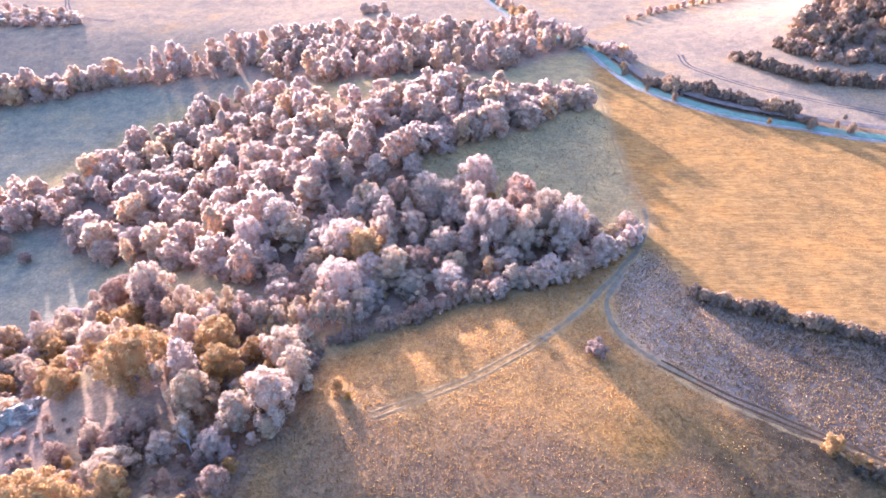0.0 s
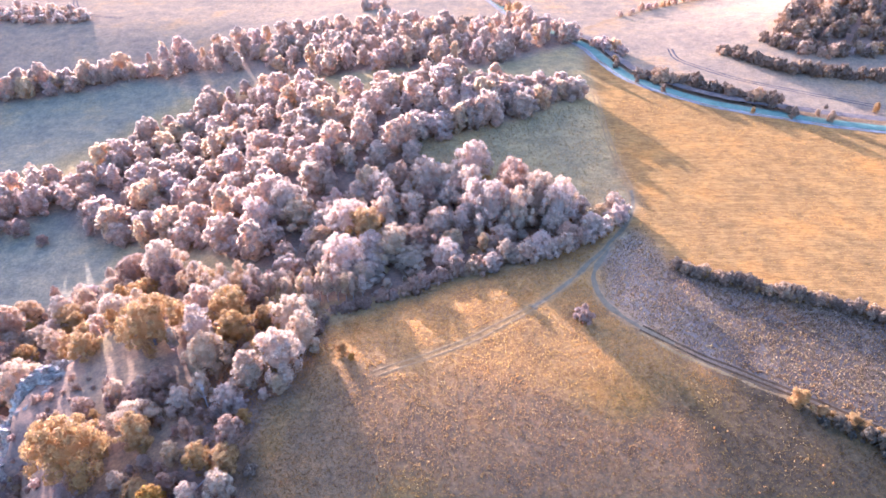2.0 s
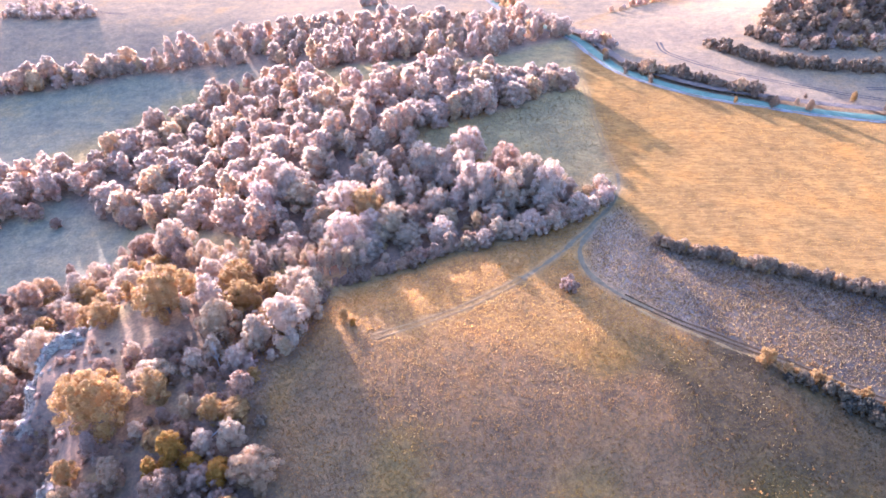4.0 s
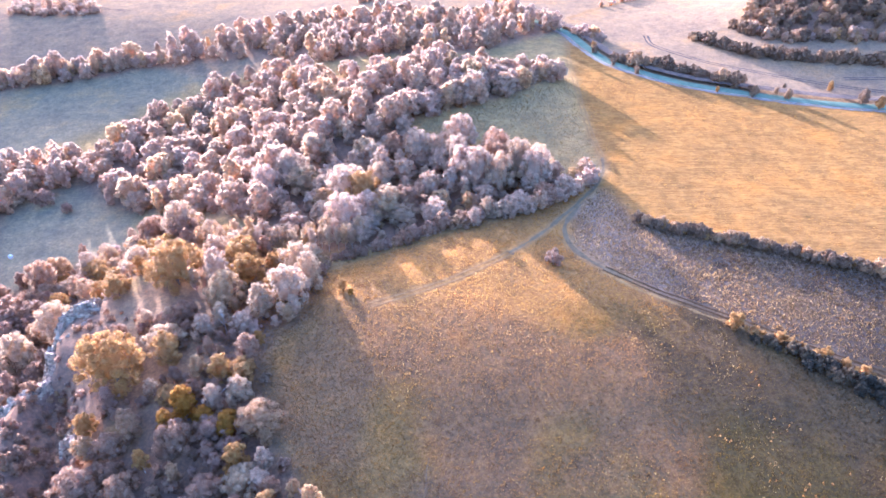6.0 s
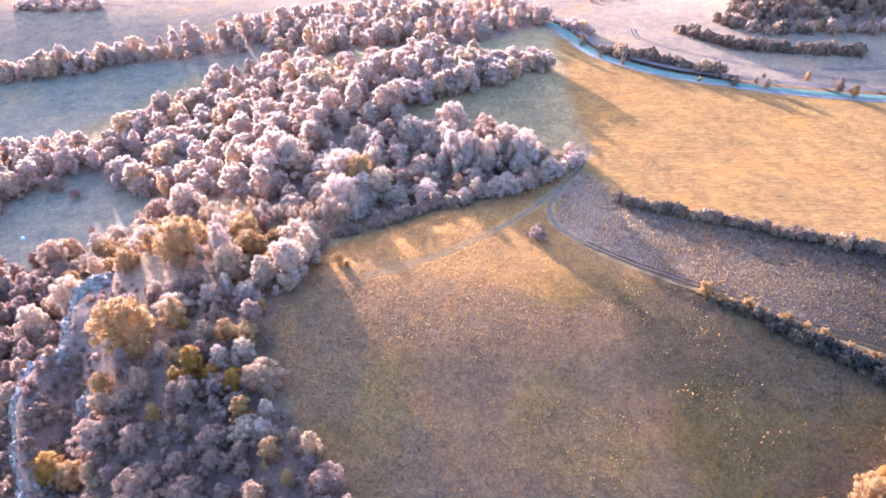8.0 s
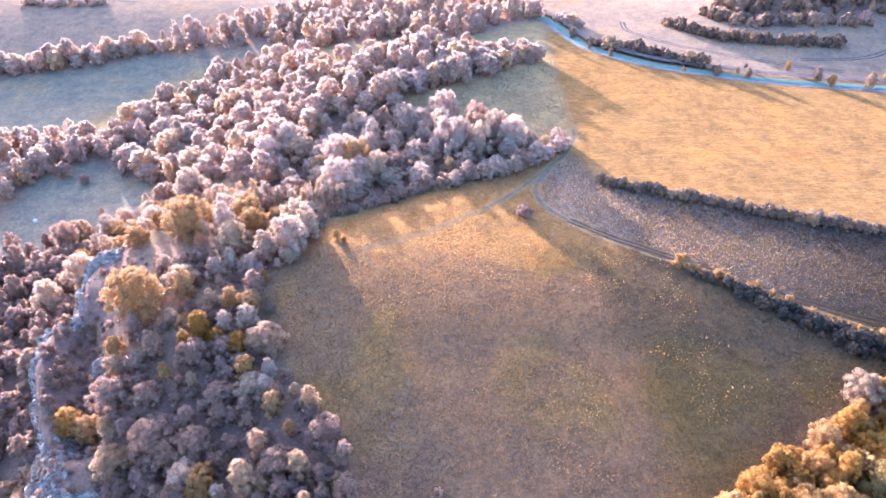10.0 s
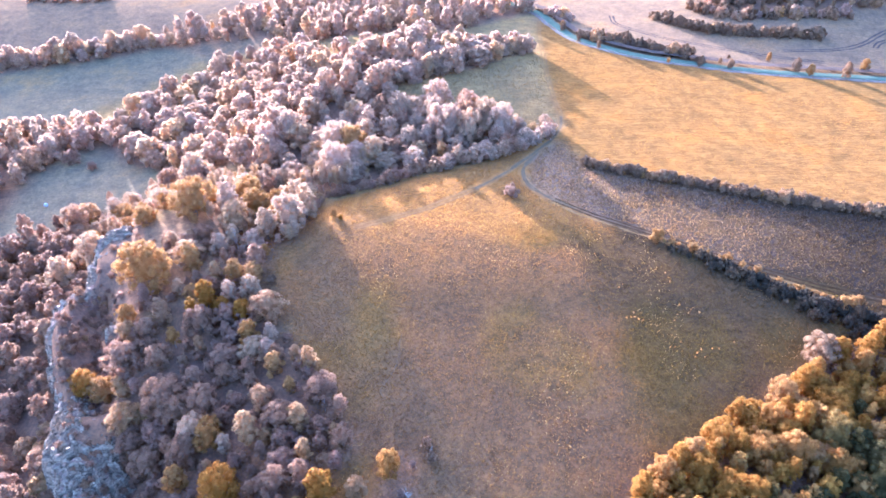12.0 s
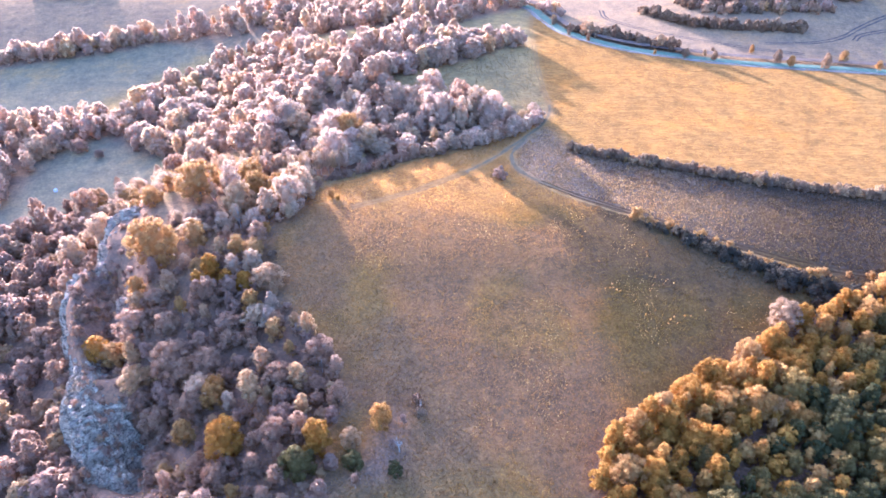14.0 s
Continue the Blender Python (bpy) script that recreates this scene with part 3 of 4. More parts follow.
LABELS = {
    "olive": ("broadleaf tree with dark olive-green leaves", "tree"),
    "pale": ("tall broadleaf tree with pale cream-mauve sunlit leaves", "tree"),
    "straw": ("tall broadleaf tree with straw and cream leaves", "tree"),
    "cream": ("broadleaf tree with cream and buff sunlit leaves", "tree"),
    "mauve": ("broadleaf tree with dusky mauve-brown autumn leaves", "tree"),
    "brown": ("round broadleaf tree with brown autumn leaves", "tree"),
    "gold": ("broadleaf tree with golden orange autumn leaves", "tree"),
}
SETS = {"olive": olive_set, "straw": straw_set, "pale": pale_set, "cream": cream_set, "mauve": mauve_set, "gold": gold_set, "brown": brown_set}

# trees that stand out singly: x, y, palette, build, size, height factor
SINGLE = [
    # on the ridge and the shelf above the crag
    (-75, 109, "cream", 2, 1.4, 0.85), (-90, 152, "straw", 1, 1.35, 1.05), (-39, 97, "straw", 1, 1.35, 0.9), (-35, 106, "straw", 4, 1.3, 0.8), (-40, 116, "straw", 2, 1.05, 0.9), (-54, 110, "cream", 0, 1.15, 0.95),
    (-58, 100, "straw", 1, 1.1, 1.0), (-46, 93, "straw", 3, 1.3, 0.8), (-62, 108, "straw", 4, 1.3, 0.9), (-78, 71, "cream", 2, 1.4, 0.95), (-66, 76, "cream", 3, 1.2, 0.85), (-92, 106, "cream", 0, 0.9, 0.7),
    (-57, 60, "gold", 3, 1.1, 0.85), (-60, 56, "gold", 5, 1.1, 0.7), (-52, 58, "gold", 0, 0.65, 0.9), (-46, 56, "gold", 0, 0.7, 0.9), (-25, 103, "cream", 0, 0.36, 0.95), (-22, 100, "gold", 0, 0.22, 0.9),
    (-116, 108, "straw", 1, 1.3, 0.95), (-124, 98, "straw", 0, 1.2, 0.95), (-108, 104, "straw", 2, 0.95, 0.95),
    # by the crag and in the bowl
    (-81, 58, "cream", 0, 0.62, 0.95), (-88, 40, "gold", 1, 0.85, 0.85), (-83, 38, "cream", 0, 0.85, 0.9), (-42, 47, "cream", 4, 0.95, 0.72), (-33, 36, "cream", 4, 0.9, 0.72), (-36, 42, "pale", 3, 0.8, 0.75),
    (-62, 30, "mauve", 2, 1.15, 0.8), (-51, 20, "pale", 1, 0.95, 0.8), (-40, 3, "gold", 1, 1.05, 0.95), (-16, 0, "gold", 3, 1.25, 0.85), (-20, -5, "olive", 1, 0.9, 0.85), (-1, 7, "gold", 0, 0.75, 0.95), (-8, 2, "mauve", 4, 0.85, 0.6),
    # at the meadow's corner
    (71, 4, "gold", 2, 0.85, 0.85), (58, -9, "cream", 2, 0.85, 0.85), (98, 24, "cream", 1, 0.8, 0.9), (113, 36, "brown", 2, 0.9, 0.9),
    # the front wood's dome and edge
    (32, 168, "straw", 2, 1.5, 1.0), (25, 162, "pale", 1, 1.2, 1.2), (24, 171, "mauve", 0, 1.3, 1.2), (12, 168, "pale", 0, 1.3, 1.2), (10, 176, "straw", 1, 1.25, 1.15), (17, 163, "straw", 1, 1.35, 1.2), (38, 162, "pale", 1, 1.25, 1.2), (40, 169, "straw", 2, 1.15, 1.1), (12, 194, "pale", 2, 1.2, 1.0), (25, 180, "mauve", 2, 1.3, 1.05), (2, 184, "straw", 1, 1.3, 0.85), (-9, 143, "straw", 2, 1.15, 0.52), (2, 145, "pale", 1, 1.15, 0.6), (-22, 136, "straw", 1, 1.0, 0.6), (15, 137, "straw", 3, 0.95, 0.6), (48, 155, "pale", 0, 0.9, 0.75), (40, 149, "mauve", 2, 0.9, 0.65), (31, 146, "pale", 1, 0.95, 0.62), (-54, 177, "straw", 2, 1.3, 0.95), (-62, 170, "pale", 1, 1.25, 0.95), (-19, 165, "straw", 0, 1.2, 0.95),
    (-167, 196, "mauve", 1, 0.85, 0.75), (-155, 190, "mauve", 0, 0.55, 0.75),
    # along the road
    (163, 234, "brown", 4, 0.62, 0.7), (159, 238, "brown", 5, 0.6, 0.65), (186, 242, "cream", 4, 0.5, 0.85), (194, 228, "brown", 4, 0.72, 0.85), (199, 223, "cream", 3, 0.72, 0.75),
    (215, 219, "brown", 3, 0.9, 0.8), (228, 227, "cream", 4, 0.75, 0.75), (240, 215, "cream", 5, 0.9, 0.6), (102, 266, "brown", 3, 0.5, 0.75),
    (93, 278, "brown", 3, 0.45, 0.75), (87, 296, "brown", 4, 0.6, 0.7), (88, 304, "cream", 3, 0.6, 0.6), (149, 252, "brown", 4, 0.65, 0.65), (133, 241, "cream", 5, 0.5, 0.7),
    (149, 238, "brown", 4, 0.6, 0.75), (166, 245, "brown", 5, 0.5, 0.6),
]
for x, y, key, build, size, tall in SINGLE:
    stand(SETS[key][build], x, y, size, tall, *LABELS[key])

taken = [(x, y, 4.2 * s) for x, y, _, _, s, _ in SINGLE] + [(-84, 104, 8.0), (-78, 96, 5.0)]

# a row of slender trees with bare stems along the back of the ridge
ROW = spline([(-78, 138), (-61, 134), (-46, 130), (-33, 128), (-22, 128)], 2.5)
for x, y in ROW:
    for back in (0.0, 4.5):
        a, b = x + rnd.uniform(-0.9, 0.9), y + back + rnd.uniform(-0.9, 0.9)
        stand(rnd.choice(slender_set), a, b, rnd.uniform(0.66, 0.84), rnd.uniform(0.85, 1.05), "slender tree with straw-cream crown and bare pale stem", "tree", "row of slender trees on the ridge")
        taken.append((a, b, 3.0))


def free(x, y):
    return all((x - a) ** 2 + (y - b) ** 2 > r * r for a, b, r in taken)


def growth(x, y):
    """How tall the trees grow here: low along the open front edge of the wood."""
    edge = 124 + 0.36 * (x + 24)
    h = 1.0
    if -26 < x < 62 and edge - 2 < y < edge + 40:
        h = 0.45 + 0.55 * float(ease(4, 34, y - edge)) + 0.25 * float(ease(6, 22, x)) - 0.35 * float(ease(36, 50, x))
    if x > 26 and 232 < y < 282:
        h *= 0.78
    return h


# woods close to the camera: every tree a thing of its own
def plant(wood, gap, seed, mixture, size, tall, group, keep=1.0):
    g = random.Random(seed)
    for x, y in scatter(WOODS[wood], gap, seed, keep):
        if not free(x, y):
            continue
        key = g.choices([m[0] for m in mixture], [m[1] for m in mixture])[0]
        # the wood's shaded lower side is painted: its trees get the darkened olive leaves
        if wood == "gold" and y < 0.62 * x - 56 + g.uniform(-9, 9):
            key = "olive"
        grown = growth(x, y)
        s = (size[0] + (size[1] - size[0]) * g.random() ** 1.4) * (0.7 + 0.3 * grown)
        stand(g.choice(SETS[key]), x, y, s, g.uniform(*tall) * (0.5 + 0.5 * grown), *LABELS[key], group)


plant("bowl", 5.2, 21, (("mauve", 8), ("straw", 0.9), ("cream", 0.8), ("gold", 0.1)), (0.55, 1.1), (0.65, 0.95), "trees of the hollow beside the crag")
plant("shelf", 4.8, 25, (("mauve", 5), ("cream", 2), ("straw", 2)), (0.5, 1.0), (0.6, 0.9), "trees on the shelf above the crag")
plant("low", 5.0, 26, (("mauve", 5), ("olive", 2)), (0.4, 0.65), (0.6, 0.85), "small trees at the meadow's foot")
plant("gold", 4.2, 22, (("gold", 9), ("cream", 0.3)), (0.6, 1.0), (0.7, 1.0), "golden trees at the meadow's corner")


plant("front", 7.2, 31, (("straw", 4), ("pale", 4), ("mauve", 1.5), ("cream", 0.6)), (0.85, 1.4), (0.75, 1.0), "trees of the front wood")
plant("ridge", 5.3, 38, (("straw", 4), ("cream", 2.5), ("mauve", 2)), (0.6, 1.2), (0.7, 1.0), "trees of the ridge")


# woods farther off: one growth each
def far_wood(name, outline, gap, seed, leaf, label, size, tall, keep=1.0, rich=1.0):
    g = random.Random(seed)
    many, few = int(32 * rich ** 0.5), int(24 * rich ** 0.5)
    kinds = [crown_arrays(seed * 10 + k, 10.0, 0.4, 11.0, many, int(1800 * rich), 0.42 / rich ** 0.35) for k in range(3)]
    kinds += [crown_arrays(seed * 10 + 5 + k, 7.0, 0.4, 12.0, few, int(1300 * rich), 0.40 / rich ** 0.35, 0.55) for k in range(2)]
    kinds.append(crown_arrays(seed * 10 + 8, 5.0, 0.4, 12.0, few, int(950 * rich), 0.38 / rich ** 0.35, 0.8))
    stems = [trunk_arrays(seed + k, 2.5, 12.0, 0.25, kinds[k][2], 0) for k in range(6)]
    verts, faces, tones, count = [], [], [], 0
    for x, y in scatter(outline, gap, seed, keep):
        if not free(x, y):
            continue
        k = g.choice((0, 1, 2, 0, 1, 2, 3, 4, 5))
        v, f, _ = kinds[k]
        sv, sf = stems[k]
        sf = np.concatenate([sf[:, [0, 1, 2]], sf[:, [0, 2, 3]]])
        a, s, h = g.uniform(0, 6.283), g.uniform(*size), g.uniform(*tall)
        grown = growth(x, y)
        s *= 0.75 + 0.25 * grown
        h *= grown
        turn_m = np.array([[math.cos(a), -math.sin(a), 0], [math.sin(a), math.cos(a), 0], [0, 0, 1]])
        both = np.concatenate([v, sv]) @ turn_m.T * np.array([s, s, s * h]) + np.array([x, y, float(ground(x, y))])
        verts.append(both)
        faces += [f + count, sf + count + len(v)]
        tones.append(np.full(len(both), g.random()))
        count += len(both)
    me = mesh_from(name, np.concatenate(verts), np.concatenate(faces), leaf, smooth=False)
    tone = me.attributes.new("tone", "FLOAT", "POINT")
    tone.data.foreach_set("value", np.concatenate(tones).astype(np.float32))
    return tagged(new(name, me), label, "trees", kind="stuff")


far_wood("woodland", WOODS["mid"], 7.6, 32, wood_leaf_pale, "hazy wood of mauve and cream broadleaf trees", (0.85, 1.5), (0.62, 0.92), 0.95, 0.62)
far_wood("woodland", [(65, 261), (58, 257), (50, 250), (38, 240), (26, 232), (4, 223), (2, 240), (22, 256), (42, 269)], 4.8, 39, wood_leaf_pale, "close-grown pale trees at the second wood's tip", (0.7, 1.05), (0.9, 1.2), 1.0, 0.4)
far_wood("woodland", WOODS["belt"], 7.2, 33, wood_leaf_pale, "far belt of pale mauve trees between fields", (0.8, 1.3), (0.75, 1.1), 0.95, 0.4)
far_wood("woodland", WOODS["left"], 7.0, 34, wood_leaf_pale, "wood of grey-mauve trees beside the low meadow", (0.8, 1.3), (0.8, 1.05), 1.0, 0.5)
far_wood("woodland", WOODS["west"], 5.8, 35, wood_leaf_mauve, "wood of mauve trees under the crag", (0.6, 1.1), (0.75, 1.0), 1.0, 0.6)
far_wood("undergrowth", WOODS["bowl"], 3.8, 71, wood_leaf_mauve, "mauve-brown bushes and saplings under the trees", (0.34, 0.52), (0.6, 1.0), 1.0, 0.12)
far_wood("undergrowth", WOODS["ridge"], 5.0, 74, wood_leaf_warm, "straw and mauve bushes under the ridge trees", (0.36, 0.56), (0.5, 0.9), 0.8, 0.14)
far_wood("undergrowth", WOODS["shelf"], 3.6, 76, wood_leaf_mauve, "mauve bushes on the shelf above the crag", (0.25, 0.42), (0.6, 1.0), 0.85, 0.14)
far_wood("undergrowth", WOODS["front"], 4.6, 75, wood_leaf_straw, "pale bushes and saplings under the front wood", (0.34, 0.55), (0.5, 0.9), 1.0, 0.12)
far_wood("undergrowth", WOODS["gold"], 4.4, 72, wood_leaf_gold, "golden bushes and saplings under the trees", (0.5, 0.75), (0.7, 1.0), 1.0, 0.12)
far_wood("woodland", WOODS["knoll"], 5.8, 36, wood_leaf_dark, "dark scrubby wood on the knoll", (0.6, 1.05), (0.6, 0.9), 1.0, 0.3)
far_wood("woodland", WOODS["isle"], 6.4, 37, wood_leaf_pale, "far copse in the stubble field", (0.75, 1.1), (0.45, 0.6), 1.0, 0.25)


# rows of shrubs
def hedge(line, gap, spread, key, size, seed, label, group):
    g = random.Random(seed)
    p = spline(line, gap)
    for x, y in p:
        stand(g.choice(shrub_models[key]), x + g.uniform(-spread, spread), y + g.uniform(-spread, spread), g.uniform(*size), g.uniform(0.8, 1.2), label, "shrub", group)


def far_hedge(line, gap, spread, leaf, size, seed, label):
    """A hedge too far off to count its shrubs: one growth."""
    g = random.Random(seed)
    kinds = [crown_arrays(seed * 10 + k, 4.4, -0.3, 3.4, 13, 330, 0.34, 0.2) for k in range(4)]
    verts, faces, tones, count = [], [], [], 0
    for x, y in spline(line, gap):
        if g.random() < 0.08:
            continue
        x, y = x + g.uniform(-spread, spread), y + g.uniform(-spread, spread)
        v, f, _ = g.choice(kinds)
        a, s = g.uniform(0, 6.283), g.uniform(*size)
        turn_m = np.array([[math.cos(a), -math.sin(a), 0], [math.sin(a), math.cos(a), 0], [0, 0, g.uniform(0.8, 1.25)]])
        v = v @ turn_m.T * s + np.array([x, y, float(ground(x, y))])
        verts.append(v)
        faces.append(f + count)
        tones.append(np.full(len(v), g.random()))
        count += len(v)
    me = mesh_from("hedge", np.concatenate(verts), np.concatenate(faces), leaf, smooth=False)
    tone = me.attributes.new("tone", "FLOAT", "POINT")
    tone.data.foreach_set("value", np.concatenate(tones).astype(np.float32))
    return tagged(new("hedge", me), label, "hedge", kind="stuff")


hedge(HEDGE_A[1:7], 1.25, 1.2, "dark", (0.75, 1.25), 41, "dense mauve-brown hedge shrub along the golden field", "field hedge")
# cream shrubs mixed in as the hedge's sunlit tops
hedge(HEDGE_A[1:7], 5.0, 1.2, "cream", (0.5, 0.8), 51, "cream hedge shrub standing for sunlit tops along the golden field", "field hedge")
far_hedge([(97, 286), (107, 277), (122, 268), (133, 259), (143, 251)], 2.0, 2.0, wood_leaf_dark, (1.1, 1.9), 42, "dense mauve-brown hedge beside the road")
far_hedge([(18, 143), (30, 144), (42, 149), (52, 157), (60, 164)], 2.6, 1.6, wood_leaf_pale, (1.3, 2.0), 52, "pale thicket of shrubs at the wood's edge")
far_hedge([(-35, 106), (-33, 114), (-32, 121), (-22, 125), (-12, 129), (6, 137), (18, 139)], 2.2, 1.5, wood_leaf_mauve, (0.8, 1.5), 57, "mauve thicket of shrubs at the wood's edge")
far_hedge([(84, 334), (88, 326), (93, 316)], 2.5, 1.5, wood_leaf_warm, (1.3, 2.2), 43, "pale leafy bushes beside the road")
far_hedge([(145, 314), (159, 293), (177, 282), (200, 274), (225, 270)], 2.0, 2.0, wood_leaf_dark, (1.0, 1.8), 44, "mauve-brown hedge across the stubble field")
# shrubs on the shaded side: the shade is in their dark leaf colour
hedge([(86, 81), (96, 75.5), (107, 66), (120, 56.5), (130, 52.5), (150, 43.5)], 1.5, 1.4, "deep", (0.55, 1.1), 45, "shrub beside the farm track, its leaves darkened to stand for shade", "trackside shrubs")
hedge([(97, 71), (106, 64), (117, 55), (126, 49), (134, 45)], 1.7, 1.6, "deep", (0.6, 1.1), 58, "shrub in the ditch below the farm track, its leaves darkened to stand for shade", "ditch thicket")
hedge([(116, 59), (125, 54), (134, 50), (143, 46), (152, 43)], 1.6, 2.2, "deep", (0.8, 1.4), 59, "tall shrub in the ditch below the farm track, its leaves darkened to stand for shade", "ditch thicket")
hedge([(128, 46), (136, 42), (145, 40)], 1.8, 2.0, "deep", (0.8, 1.3), 60, "tall shrub in the ditch below the farm track, its leaves darkened to stand for shade", "ditch thicket")
# the row's sunlit tops, put in as shrubs with lighter leaves
hedge([(87, 82.5), (97, 77.5), (109, 68.5), (122, 59.5), (134, 54)], 1.9, 1.1, "cream", (0.45, 0.95), 46, "rusty shrub beside the farm track, paler to stand for sunlight", "trackside shrubs")
far_hedge([(110, 388), (147, 412), (189, 431)], 6.0, 1.5, wood_leaf_warm, (0.7, 1.3), 47, "broken row of low bushes along the far track")
far_hedge([(172, 322), (182, 306), (205, 296), (240, 290)], 2.2, 2.5, wood_leaf_dark, (0.9, 1.8), 48, "brown scrub at the foot of the knoll")
far_hedge([(-345, 288), (-290, 308), (-245, 326), (-210, 338), (-172, 343)], 3.0, 2.0, wood_leaf_pale, (1.6, 2.4), 56, "pale thicket along the edge of the far trees")
far_hedge([(-28, 376), (5, 381), (40, 377)], 2.0, 0.6, wood_leaf_dark, (0.4, 0.7), 54, "low dark hedge between stubble fields")
far_hedge([(174, 318), (186, 302), (212, 295), (250, 288)], 4.2, 2.0, wood_leaf_warm, (1.1, 1.9), 55, "rusty sunlit scrub at the foot of the knoll")
far_hedge([(32, 440), (44, 400), (54, 374)], 6.0, 4.0, wood_leaf_warm, (1.0, 1.9), 49, "pale leafy bushes beside the road")
far_hedge([(-108, 102), (-110, 88), (-107, 79), (-112, 70), (-111, 58), (-106, 47), (-99, 37), (-95, 26), (-90, 14), (-85, 5), (-77, -4)], 2.6, 1.2, wood_leaf_mauve, (1.0, 1.9), 53, "mauve-brown shrubs at the foot of the crag")
hedge([(-50, 411), (-38, 411)], 4.0, 1.0, "pale", (1.5, 1.9), 50, "bush alone in the stubble field", "field bushes")
for x, y, key, s in ((38, 114, "mauve", 1.5), (83, 86, "cream", 1.4), (9, 10, "dark", 0.9), (-40, 69, "dark", 0.9), (150, 243, "dark", 1.2), (-45, 44, "cream", 0.8), (8, 14, "mauve", 0.8), (121, 58, "cream", 0.95), (130, 54.5, "cream", 1.7), (134, 56.5, "cream", 1.1), (142.5, 56.5, "cream", 0.6), (149, 55.5, "cream", 0.8), (139.5, 46.5, "cream", 0.8)):
    stand(shrub_models[key][0], x, y, s, 0.9, "single round shrub in the rough grass", "shrub")

# ---- the crag: a turfed bank with limestone blocks along its crest ----
def stone_material(name, tones, turf, turf_from):
    m, t, bsdf, out = material(name)
    co = t.nodes.new("ShaderNodeTexCoord").outputs["Object"]
    lay = t.nodes.new("ShaderNodeMapping")
    lay.inputs["Scale"].default_value = (0.3, 0.3, 1.7)
    t.links.new(co, lay.inputs["Vector"])
    c = ramp(t, fog_noise(t, 0.9, 10.0, 0.75, lay.outputs[0]), tones)
    c = mix(t, "MULTIPLY", 1.0, c, ramp(t, fog_noise(t, 2.0, 6.0, 0.7, co), grey(0.6, 1.2)))
    # dark clefts down the faces
    cleft = t.nodes.new("ShaderNodeMapping")
    cleft.inputs["Scale"].default_value = (1.5, 1.5, 0.35)
    t.links.new(co, cleft.inputs["Vector"])
    c = mix(t, "MULTIPLY", 1.0, c, ramp(t, fog_noise(t, 0.7, 5.0, 0.7, cleft.outputs[0]), [(0.36, (0.35, 0.32, 0.30)), (0.47, (1.0, 1.0, 1.0))]))
    # russet turf on level ledges
    up = t.nodes.new("ShaderNodeSeparateXYZ")
    t.links.new(t.nodes.new("ShaderNodeNewGeometry").outputs["True Normal"], up.inputs[0])
    patch = t.nodes.new("ShaderNodeMath")
    patch.operation = "MULTIPLY_ADD"
    t.links.new(fog_noise(t, 0.35, 5.0, 0.7, co), patch.inputs[0])
    patch.inputs[1].default_value = 0.7
    half = t.nodes.new("ShaderNodeMath")
    half.operation = "MULTIPLY"
    half.inputs[1].default_value = 0.5
    t.links.new(up.outputs[2], half.inputs[0])
    t.links.new(half.outputs[0], patch.inputs[2])
    cut = ramp(t, patch.outputs[0], [(turf_from, (0, 0, 0)), (turf_from + 0.12, (1, 1, 1))])
    grass = ramp(t, fog_noise(t, 1.3, 5.0, 0.7, co), [(0.3, turf), (0.7, tuple(1.5 * v for v in turf))])
    t.links.new(mix(t, "MIX", cut, c, grass), bsdf.inputs["Base Color"])
    bsdf.inputs["Roughness"].default_value = 0.92
    bump(t, bsdf, fog_noise(t, 1.4, 8.0, 0.75, lay.outputs[0]), 1.0, 0.9)
    return m


limestone = stone_material("limestone", limestone_tone, (0.24, 0.15, 0.10), 0.73)
bank_turf = plain_material("bank_turf", (0.22, 0.13, 0.09), (0.38, 0.24, 0.16), 0.6, 0.95, 1.0, 0.9)

line = spline(RIM, 0.5)
lead = np.gradient(line[:, :2], axis=0)
lead /= np.linalg.norm(lead, axis=1)[:, None]
RIM_STOPS = (-10, 4, 30, 40, 48, 78, 84, 104, 112)         # y along the rim: how far the inner face falls, and how wide it is
FALL, BREADTH = (5, 6, 4, 4, 8, 8, 4.5, 4.0, 2), (10, 13, 12, 9, 9, 9, 9, 8, 4)


